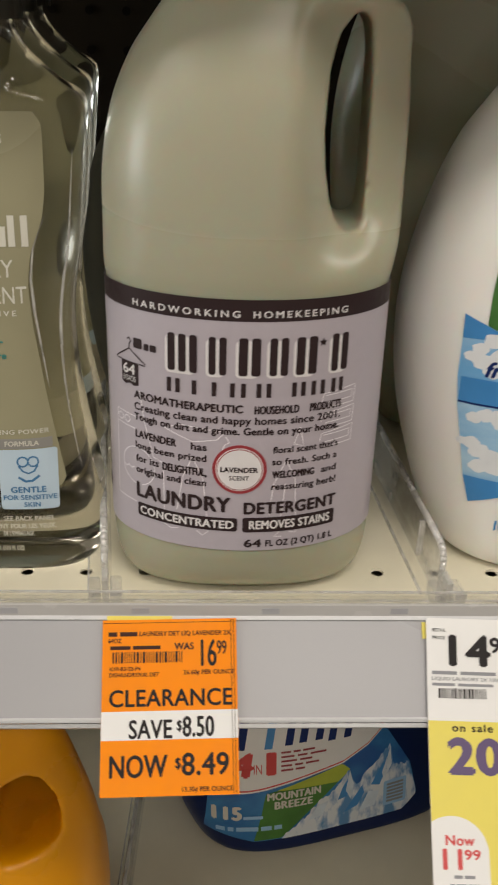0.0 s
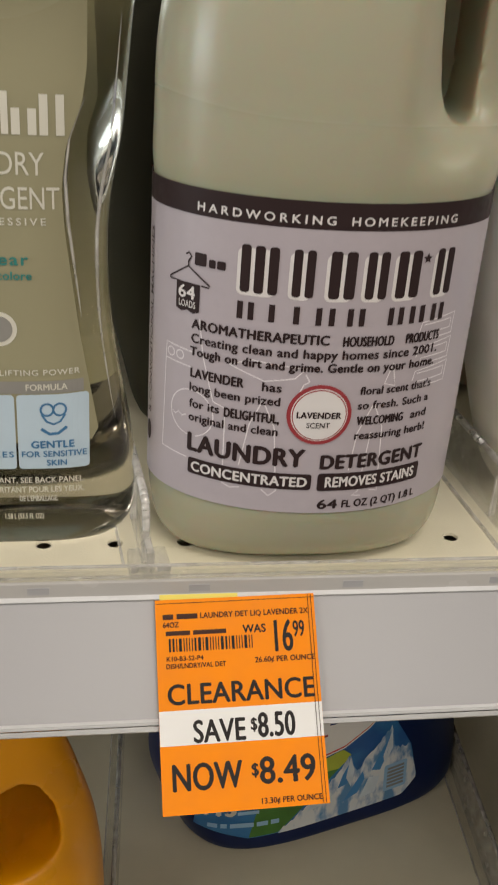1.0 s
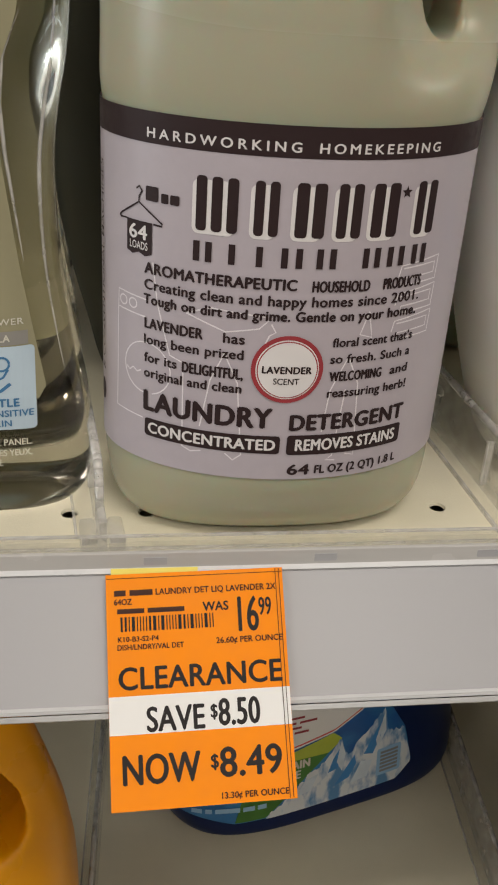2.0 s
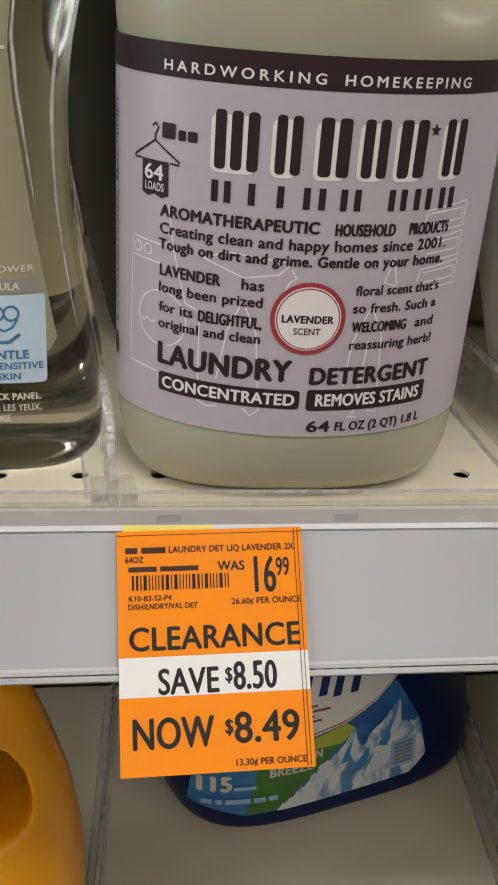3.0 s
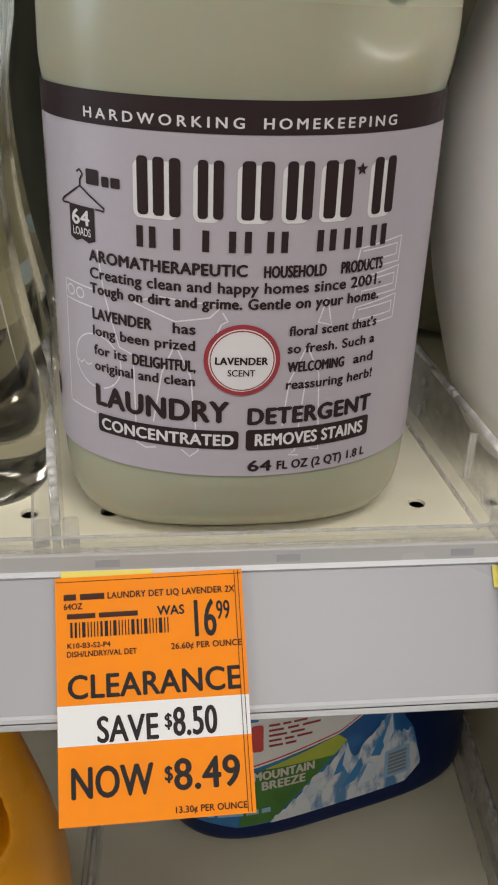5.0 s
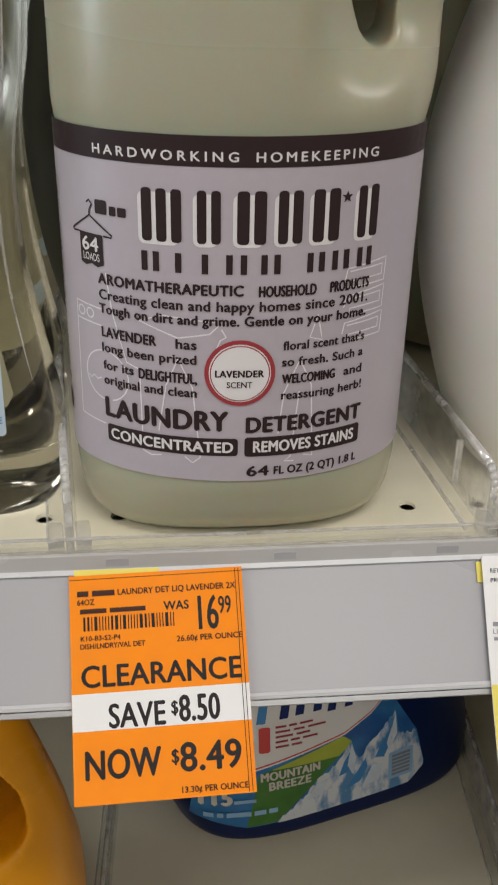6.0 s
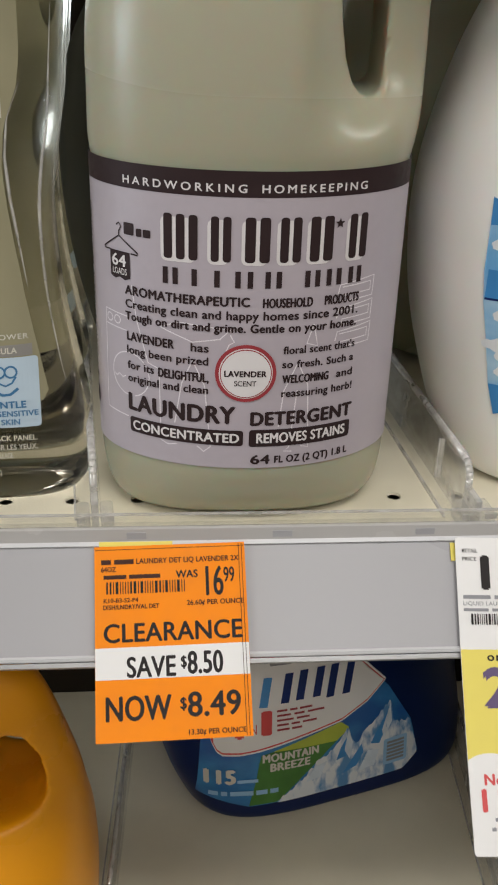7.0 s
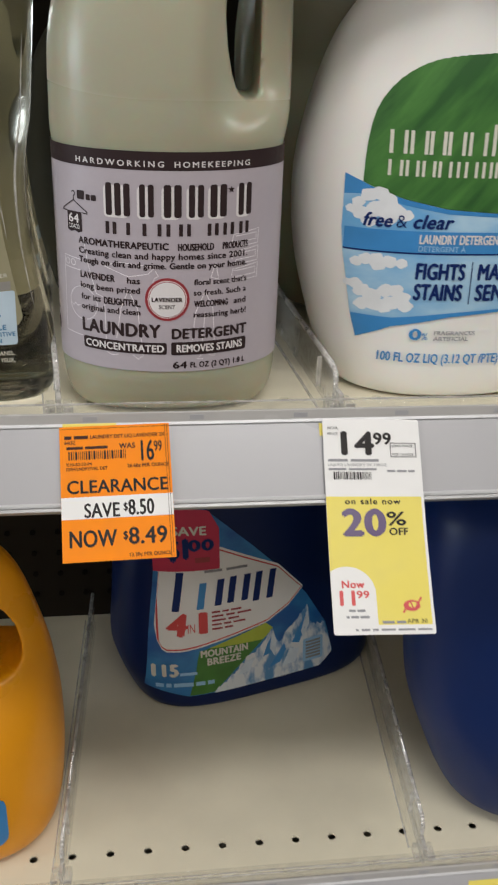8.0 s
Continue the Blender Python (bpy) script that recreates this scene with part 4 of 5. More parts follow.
# ---- the white bottle ----
def white_bottle():
    bottle = thing("detergent_bottle", "large white plastic detergent bottle with a leaf and sky label", "detergent bottle")
    cx = 0.178
    rows = [(0.000, cx, 0.064, 0.047, 2.4), (0.003, cx, 0.070, 0.052, 2.35), (0.017, cx, 0.0785, 0.055, 2.3), (0.044, cx, 0.088, 0.056, 2.3), (0.081, cx, 0.0975, 0.058, 2.3), (0.116, cx, 0.1010, 0.058, 2.3),
            (0.143, cx, 0.0995, 0.057, 2.3), (0.178, cx, 0.0915, 0.054, 2.3), (0.208, cx, 0.0800, 0.049, 2.25), (0.226, cx + 0.002, 0.0700, 0.044, 2.2), (0.250, cx + 0.004, 0.054, 0.036, 2.1), (0.268, cx, 0.034, 0.028, 2.0), (0.276, cx, 0.024, 0.024, 2.0), (0.290, cx, 0.024, 0.024, 2.0)]
    body = Body(rows, 0.097)
    part("body", body.loft(96), WHITE_PLASTIC, bottle, smooth=True)
    cap = bmesh.new()
    made = bmesh.ops.create_cone(cap, segments=40, radius1=0.029, radius2=0.027, depth=0.04, cap_ends=True)["verts"]
    bmesh.ops.translate(cap, verts=made, vec=(cx, 0.097, 0.302))
    part("cap", cap, WHITE_PLASTIC, bottle, "white screw cap")
    mm = 0.001
    s = Sheet(lambda u, v, off: body.front(u, v, off + 0.0006), bottle, 0.00012)
    xr = 0.262
    n = 70
    us = sorted({0.0997 + (xr - 0.0997) * i / n for i in range(n + 1)} | {(99.7 + 0.5 * i) * mm for i in range(28)})
    hi = along((99.7, 137.2), (115.8, 130.3), (132, 125), (157.4, 120), (187, 118), (262, 118))
    lo = along((99.7, 107), (100.9, 94), (108.7, 54.5), (113.2, 39.4), (132, 48.4), (166, 55.7), (197, 59.1), (262, 61))
    lab = s.columns(us, lo, hi, SKY_BLUE, 0, "label", m=20, label="blue sky printed label with white clouds")
    for f in lab.data.polygons:
        f.use_smooth = True
    p = Sheet(s.place, lab, 0.00012)
    low_band = along((108.7, 54.6), (132, 54.2), (166, 58.4), (197, 61), (262, 63))
    p.columns([u for u in us if u > 0.1088], lo, lambda u: max(lo(u) + 0.0002, low_band(u)), BAND_BLUE, 1, "blue_band", m=4)
    p.columns(us, along((99.7, 126), (107, 126.6), (115.8, 127), (132, 122), (157.4, 117.6), (187, 116), (262, 116)), lambda u: hi(u) + 0.0002, BAND_BLUE, 1, "blue_band", m=4)
    p.columns([u for u in us if u > 0.1009], lambda u: 0.0950, lambda u: 0.1074, BAND_BLUE, 2, "blue_band", m=4)
    p.columns([u for u in us if u > 0.1009], lambda u: 0.0940, lambda u: 0.0951, NAVY, 1.5, "band_shadow", m=1)

    def cloud(puffs, level):
        """A printed cloud: round puffs joined in one mesh."""
        pts, faces = [], []
        for k, (u, v, r) in enumerate(puffs):
            base = len(pts)
            pts.append((u * mm, v * mm))
            pts += [((u + r * (1 + 0.10 * math.sin(5 * a + k)) * math.cos(a)) * mm, (v + 0.8 * r * (1 + 0.10 * math.sin(4 * a + 2 * k)) * math.sin(a)) * mm) for a in (2 * math.pi * i / 18 for i in range(18))]
            faces += [(base, base + 1 + i, base + 1 + (i + 1) % 18) for i in range(18)]
        bm = bmesh.new()
        vs = [bm.verts.new(p.place(u, v, p.layer * level + 0.000004 * (i // 19))) for i, (u, v) in enumerate(pts)]
        for f in faces:
            bm.faces.new([vs[i] for i in f])
        return part("printed_cloud", bm, CLOUD, lab)
    cloud([(104, 118, 3.0), (107.5, 122, 3.6), (113, 126.5, 4.6), (119, 127.5, 4.8), (124, 124, 4.6), (118, 119, 6.0), (109.5, 116, 5.0), (128, 118, 5.4), (134, 116, 4.0), (124, 114, 5.0), (114, 112, 4.4)], 1.4)
    cloud([(109, 87.5, 3.6), (114, 89.5, 4.2), (120, 90.5, 3.8), (127, 88.6, 4.6), (134, 88.0, 3.6), (121, 86.5, 4.4)], 1.0)
    cloud([(105.5, 74, 2.6), (109.4, 74, 4.0), (113.5, 70, 5.0), (119.5, 67.5, 5.2), (127, 71.0, 5.0), (132.5, 71.5, 4.6), (136.5, 67, 5.0), (139, 62, 4.6), (131, 63.5, 5.6), (122, 62, 5.4), (114.5, 61.5, 4.6), (127, 60, 4.0)], 1.0)
    # the leaf above
    leaf_edge = along((109.3, 136), (109.7, 146), (110.4, 154.5), (111.8, 163.5), (114, 171.7), (117.4, 178.6), (121.7, 184.2), (126.4, 189), (131.8, 192.8), (138, 196.2), (145.2, 198.8), (153, 200.4), (160.8, 201.4), (176.7, 202.8), (200, 202), (225, 195), (243, 178), (250, 158))
    leaf_top = lambda u: leaf_edge(u) + 0.0005 * abs(math.sin(u * 1300)) - 0.0003
    ls = sorted({0.1093 + 0.1407 * i / 90 for i in range(91)} | {0.1093 + 0.0002 * i for i in range(28)})
    leaf_low = lambda u: hi(u) + 0.0004
    leaf = s.columns(ls, leaf_low, leaf_top, LEAF, 1, "leaf", m=24, label="dark green leaf mark")
    for f in leaf.data.polygons:
        f.use_smooth = True
    q = Sheet(s.place, leaf, 0.00012)
    # folds of the leaf: darker facets with straight edges
    for poly in (((110.2, 149), (111.6, 161), (114.2, 170.6), (121.0, 152)), ((110.0, 137), (110.0, 146), (116.5, 144.5), (127, 133), (116, 134.5)), ((140, 141), (151, 132), (166, 131), (150, 137)), ((142, 186), (158, 197), (176, 200.5), (164, 187))):
        q.lay("leaf_fold", [(u * mm, v * mm) for u, v in poly], [tuple(range(len(poly)))], LEAF_DARK, 1)
    # the maker's name stands as plain bars
    for a, b in ((121.6, 131.2), (132.6, 142.4), (143.2, 152.4), (153.2, 163.2), (164.8, 175.4), (177.0, 181.6), (184.0, 194.0)):
        q.mark(a * mm, b * mm, 150.0 * mm, (166.6 if 176 < a < 183 else 162.4) * mm, 2.0 * mm, SOFT_WHITE, 3)
    for a, b in ((121.6, 129.6), (131.0, 138.4), (140.0, 147.6), (149.0, 156.6), (158.0, 162.4), (163.8, 171.4), (173.0, 176.6), (178.2, 179.8), (181.4, 189.2), (191.0, 198.6)):
        q.mark(a * mm, b * mm, 138.0 * mm, 146.6 * mm, 1.7 * mm, SOFT_WHITE, 3)
    tx = lambda t, a, b, v, h, mat, bold=0.0, sl=0.0: p.text(t, a * mm, b * mm, v * mm, h * mm, mat, bold, sl, 4)
    tx("free", 110.4, 125.6, 109.2, 7.4, NAVY, 0.04, 0.24)
    tx("&", 128.8, 134.6, 109.2, 7.2, NAVY, -0.008)
    tx("clear", 138.0, 160.0, 109.2, 7.6, NAVY, 0.04, 0.24)
    tx("LAUNDRY DETERGENT", 142.8, 192.0, 100.4, 5.2, WHITE_INK, 0.035)
    tx("DETERGENT \u00c0", 142.6, 170.0, 96.0, 3.0, PALE_BLUE, 0.02)
    tx("FIGHTS", 143.0, 171.4, 79.4, 9.3, NAVY, 0.040)
    tx("STAINS", 143.2, 171.2, 66.6, 9.6, NAVY, 0.040)
    p.line([(176.4 * mm, 64.0 * mm), (175.4 * mm, 90.4 * mm)], 0.0006, NAVY, 4)
    tx("MA", 180.0, 192.6, 79.4, 9.3, NAVY, 0.040)
    tx("SEN", 180.0, 196.4, 66.6, 9.6, NAVY, 0.040)
    b2 = lambda t, a, b, v, h, mat, bold=0.0: s.text(t, a * mm, b * mm, v * mm, h * mm, mat, bold, 0.0, 4)
    b2("0", 143.8, 150.4, 41.0, 6.6, BAND_BLUE, 0.05)
    b2("%", 151.0, 154.6, 41.0, 4.2, BAND_BLUE, 0.01)
    b2("FRAGRANCES", 158.4, 183.4, 44.4, 2.5, GREY_INK, 0.02)
    b2("ARTIFICIAL", 158.4, 180.0, 40.6, 2.5, GREY_INK, 0.02)
    b2("100 FL OZ LIQ (3.12 QT /PTE)", 126.6, 201.2, 26.0, 5.8, BAND_BLUE, 0.026)
    bottle.location = (0, 0, UPPER + 0.0005)
    return bottle


white_bottle()


# ---- the clear bottle with the olive label ----
def clear_bottle():
    bottle = thing("clear_detergent_bottle", "clear waisted detergent bottle with an olive translucent label", "detergent bottle", "clear bottles")
    cx = -0.1200
    rows = [(0.000, cx, 0.040, 0.024, 3.2), (0.003, cx, 0.046, 0.029, 3.2), (0.012, cx, 0.0500, 0.033, 3.3), (0.036, cx, 0.0495, 0.0335, 3.3), (0.067, cx, 0.0440, 0.0325, 3.0), (0.096, cx, 0.0400, 0.030, 2.8), (0.128, cx, 0.0390, 0.0275, 2.7),
            (0.147, cx, 0.0410, 0.0260, 2.8), (0.163, cx, 0.0440, 0.0250, 3.0), (0.186, cx, 0.0462, 0.0235, 3.2), (0.209, cx, 0.0482, 0.0220, 3.3), (0.222, cx, 0.0490, 0.0215, 3.2), (0.2270, cx, 0.0465, 0.0205, 3.0), (0.232, cx, 0.038, 0.0195, 2.6), (0.243, cx, 0.0255, 0.0190, 2.2), (0.252, cx, 0.0200, 0.0185, 2.0), (0.262, cx, 0.0195, 0.0185, 2.0)]
    body = Body(rows, 0.077)
    right = [(0.053, 0.0325), (0.056, 0.0352), (0.081, 0.0308), (0.098, 0.0280), (0.115, 0.0259), (0.135, 0.0235), (0.151, 0.0227), (0.165, 0.0245), (0.178, 0.0300), (0.190, 0.0320), (0.216, 0.0324), (0.2195, 0.0315), (0.2218, 0.0290)]
    # the print sits a little lower where the tapering front stands back
    sink = along((20, 2.0), (72, 1.6), (100, 2.2), (150, 3.0), (180, 2.2), (222, 1.0))
    bm = body.loft(128)
    for v in bm.verts:
        # finger grips pressed in on both flanks of the waist
        w = lerp_rows(right, v.co.z)[0]
        t = max(0.0, min(1.0, (abs(v.co.x - cx) - w) / 0.012))
        h = max(0.0, 1 - ((v.co.z - 0.138) / 0.050) ** 2)
        v.co.y = body.cy + (v.co.y - body.cy) * (1 - 0.15 * h * t * t * (3 - 2 * t))
    part("body", bm, GEL_CLEAR, bottle, "clear plastic body", smooth=True).visible_shadow = False
    # raised pale lines: one round the finger grip, one drawing a reflection down the flank
    for z0, z1, inset in ((0.100, 0.178, lambda z: lerp_rows(right, z)[0] + 0.0012), (0.056, 0.205, lambda z: lerp_rows(body.rows, z)[1] - 0.0042)):
        for side in (-1, 1):
            bm, last = bmesh.new(), None
            for i in range(41):
                z = z0 + (z1 - z0) * i / 40
                q = body.front(cx + side * inset(z), z, 0.0)
                r = 0.0007 * math.sin(math.pi * (0.04 + 0.92 * i / 40))
                now = [bm.verts.new((q.x + r * math.cos(a), q.y + r * math.sin(a), z)) for a in (math.pi * k / 3 for k in range(6))]
                if last:
                    for k in range(6):
                        bm.faces.new((last[k], last[(k + 1) % 6], now[(k + 1) % 6], now[k]))
                last = now
            part("mould_line", bm, EDGE_HIGHLIGHT, bottle, smooth=True).visible_shadow = False
    cap = bmesh.new()
    made = bmesh.ops.create_cone(cap, segments=36, radius1=0.024, radius2=0.023, depth=0.034, cap_ends=True)["verts"]
    bmesh.ops.translate(cap, verts=made, vec=(cx, 0.077, 0.272))
    part("cap", cap, DARK_CAP, bottle, "dark screw cap")
    mm = 0.001

    def place(u, v, off):
        w = lerp_rows(right, v)[0]
        return body.front(cx + u * w, v - sink(v), off + 0.0006)
    s = Sheet(place, bottle, 0.0002)
    lab = s.lay("label", [(-1 + 2 * i / 30, 0.053 + 0.1688 * j / 40) for i in range(31) for j in range(41)],
                [(i * 41 + j, i * 41 + 41 + j, i * 41 + 42 + j, i * 41 + j + 1) for i in range(30) for j in range(40)], OLIVE_LABEL, 0, "olive label with white and teal print")
    for f in lab.data.polygons:
        f.use_smooth = True
    rear = lambda u, v: (lambda q: Vector((q.x, 2 * body.cy - q.y, q.z)))(body.front(cx + u * lerp_rows(right, v)[0] * 0.96, v - sink(v), 0.0006))
    bm = bmesh.new()
    grid = [[bm.verts.new(rear(-1 + 2 * i / 24, 0.053 + 0.1688 * j / 30)) for j in range(31)] for i in range(25)]
    for i in range(24):
        for j in range(30):
            bm.faces.new((grid[i][j], grid[i][j + 1], grid[i + 1][j + 1], grid[i + 1][j]))
    part("back_label", bm, OLIVE_LABEL, bottle, "olive label on the back", smooth=True)
    p = Sheet(lambda u, v, off: body.front(u, v - sink(v), off + 0.0006), lab, 0.00015)
    tx = lambda t, a, b, v, h, mat, bold=0.0: p.text(t, a * mm, b * mm, v * mm, h * mm, mat, bold, 0.0, 2)
    # the maker's name stands as plain blocks
    for a, b, h in ((-146.0, -136.0, 9.0), (-134.6, -128.0, 9.0), (-126.6, -122.4, 12.0), (-121.0, -114.6, 13.5)):
        p.mark(a * mm, b * mm, 168.0 * mm, (168.0 + h) * mm, 2.4 * mm, SOFT_WHITE)
    for a, b in ((-113.6, -105.2), (-104.2, -95.8)):
        p.mark(a * mm, b * mm, 168.0 * mm, (176.4 if a < -110 else 181.0) * mm, 2.9 * mm, SOFT_WHITE)
    tx("LOADS", -131.0, -104.4, 215.4, 3.8, SOFT_WHITE, 0.03)
    tx("BRASS\u00c9ES", -134.0, -104.2, 209.4, 3.8, SOFT_WHITE, 0.03)
    tx("LAUNDRY", -142.0, -103.0, 155.0, 7.4, SOFT_WHITE, 0.0)
    tx("DETERGENT", -141.6, -98.0, 143.3, 7.6, SOFT_WHITE, 0.0)
    tx("LESSIVE", -122.0, -103.0, 137.6, 2.5, SOFT_WHITE, 0.02)
    tx("clear", -126.0, -109.6, 123.2, 4.2, TEAL, 0.03)
    tx("incolore", -124.0, -108.6, 117.8, 3.0, TEAL, 0.03)
    p.disc(-0.1210, 0.0990, 0.0066, 0.0066, SOFT_WHITE, 1, "round_mark")
    p.disc(-0.1210, 0.0990, 0.0050, 0.0050, GREY_BAND, 2, "round_mark")
    tx("STAIN LIFTING POWER", -134.0, -91.8, 80.8, 2.2, SOFT_WHITE, 0.016)
    p.rect(-0.152, -0.0905, 0.0734, 0.0784, GREY_BAND, level=1, name="grey_band")
    tx("FORMULA", -112.0, -96.6, 74.8, 2.4, SOFT_WHITE, 0.03)
    for a, b in ((-0.1360, -0.1165), (-0.1157, -0.0885)):
        p.rect(a, b, 0.0420, 0.0730, LIGHT_BLUE, level=2, name="blue_panel", r=0.0016)
    b3 = lambda t, a, b, v, h, bold=0.0: p.text(t, a * mm, b * mm, v * mm, h * mm, STICKER_BLUE, bold, 0.0, 3)
    b3("GENTLE", -110.6, -94.4, 51.0, 2.9, 0.045)
    b3("FOR SENSITIVE", -114.4, -89.6, 47.2, 2.4, 0.030)
    b3("SKIN", -105.0, -97.4, 43.4, 2.4, 0.030)
    b3("FACES", -131.0, -117.6, 47.2, 2.4, 0.030)
    for dx, dz, r in ((-2.4, 1.2, 2.4), (2.4, 1.2, 2.4)):
        p.line(ring_arc((-102.0 + dx) * mm, (65.6 + dz) * mm, r * mm, 0, 360, 18), 0.0008, STICKER_BLUE, 3, "sticker_drawing")
    p.line([(-106.4 * mm, 64.8 * mm), (-104.6 * mm, 62.0 * mm), (-102.0 * mm, 60.8 * mm), (-99.4 * mm, 62.0 * mm), (-97.6 * mm, 64.8 * mm)], 0.0008, STICKER_BLUE, 3, "sticker_drawing")
    p.line([(-106.8 * mm, 59.0 * mm), (-103.6 * mm, 56.8 * mm), (-100.4 * mm, 57.0 * mm), (-97.0 * mm, 59.6 * mm)], 0.0012, STICKER_BLUE, 3, "sticker_drawing")
    g = Sheet(lambda u, v, off: body.front(u, v - sink(v), off + 0.0006), bottle, 0.00015)
    for t, a, b, v in (("IRRITANT, SEE BACK PANEL.", -131.0, -90.6, 35.8), ("IRRITANT POUR LES YEUX,", -126.0, -90.8, 31.6), ("DE L'EMBALLAGE.", -116.0, -101.2, 27.6), ("1.58 L (53.5 FL OZ)", -122.0, -107.0, 19.4)):
        g.text(t, a * mm, b * mm, v * mm, 2.4 * mm, SOFT_WHITE, 0.02, 0.0, 2)
    bottle.location = (0, 0, UPPER + 0.0005)
    return bottle


clear = clear_bottle()
copy_thing(clear, pose(-0.246, 0.228, UPPER + 0.0005, 0, 0, 180))
copy_thing(clear, pose(-0.252, 0.310, UPPER + 0.0005, 0, 0, 180))


# ---- the lower shelf: amber jug, deep blue jug, royal blue jug ----
def amber_jug():
    jug = thing("amber_detergent_jug", "amber yellow plastic detergent jug with a finger hole", "detergent jug")
    cx = -0.174
    rows = [(0.000, cx, 0.068, 0.060, 2.6), (0.004, cx, 0.077, 0.068, 2.6), (0.016, cx, 0.084, 0.075, 2.6), (0.040, cx, 0.088, 0.078, 2.5), (0.080, cx, 0.090, 0.077, 2.4), (0.120, cx, 0.089, 0.072, 2.3), (0.165, cx, 0.086, 0.065, 2.2), (0.197, cx, 0.079, 0.056, 2.1), (0.232, cx, 0.068, 0.048, 2.1), (0.250, cx, 0.058, 0.042, 2.0), (0.265, cx, 0.042, 0.036, 2.0), (0.275, cx, 0.028, 0.028, 2.0), (0.290, cx, 0.026, 0.026, 2.0)]
    hole = [(-0.140, 0.214), (-0.128, 0.218), (-0.119, 0.214), (-0.112, 0.200), (-0.1085, 0.186), (-0.108, 0.174), (-0.113, 0.166), (-0.124, 0.161), (-0.140, 0.158), (-0.152, 0.162), (-0.156, 0.185), (-0.150, 0.203)]
    skin = Body(rows, 0.112).loft(80)
    ease = lambda q, a, b: (lambda t: t * t * (3 - 2 * t))(max(0.0, min(1.0, (q - a) / (b - a))))
    for v in skin.verts:
        # the grip side is pinched thin
        f = ease(v.co.x, cx - 0.010, cx + 0.035) * ease(v.co.z, 0.110, 0.165)
        v.co.y = 0.092 + (v.co.y - 0.092) * (1 - 0.38 * f) if f else v.co.y
    bm = made_solid(skin, 0.0018, 40, handle_cut(hole, -0.05, 0.3))
    part("body", bm, AMBER_JUG, jug, smooth=True)
    cap = bmesh.new()
    made = bmesh.ops.create_cone(cap, segments=36, radius1=0.032, radius2=0.030, depth=0.04, cap_ends=True)["verts"]
    bmesh.ops.translate(cap, verts=made, vec=(cx, 0.112, 0.300))
    part("cap", cap, AMBER_JUG, jug)
    body = Body(rows, 0.112)
    s = Sheet(lambda u, v, off: body.front(u, v, off + 0.0012), jug, 0.0002)
    s.rect(-0.225, -0.1235, 0.030, 0.078, BAND_BLUE, 0.010, 0, "label", label="blue printed label")
    jug.location = (0, 0, LOWER + 0.0005)
    return jug


amber_jug()


def royal_jug():
    jug = thing("royal_blue_detergent_jug", "royal blue plastic detergent jug beside a clear divider", "detergent jug")
    cx = 0.315
    rows = [(0.000, cx, 0.060, 0.050, 2.5), (0.004, cx, 0.070, 0.060, 2.5), (0.016, cx, 0.082, 0.072, 2.4), (0.050, cx, 0.098, 0.080, 2.3), (0.100, cx, 0.116, 0.082, 2.3), (0.150, cx, 0.124, 0.080, 2.2), (0.200, cx, 0.126, 0.076, 2.3), (0.260, cx, 0.124, 0.070, 2.3), (0.290, cx, 0.110, 0.060, 2.2), (0.310, cx, 0.060, 0.046, 2.0), (0.325, cx, 0.030, 0.030, 2.0)]
    body = Body(rows, 0.108)
    part("body", body.loft(80), BLUE_JUG_2, jug, smooth=True)
    s = Sheet(lambda u, v, off: body.front(u, v, off + 0.0006), jug, 0.0002)
    s.rect(0.262, 0.365, 0.028, 0.110, ORANGE, 0.008, 0, "label", label="orange and pale blue printed label")
    s.rect(0.264, 0.300, 0.030, 0.046, PALE_BLUE, 0.004, 1, "label_corner")
    jug.location = (0, 0, LOWER + 0.0005)
    return jug


royal_jug()


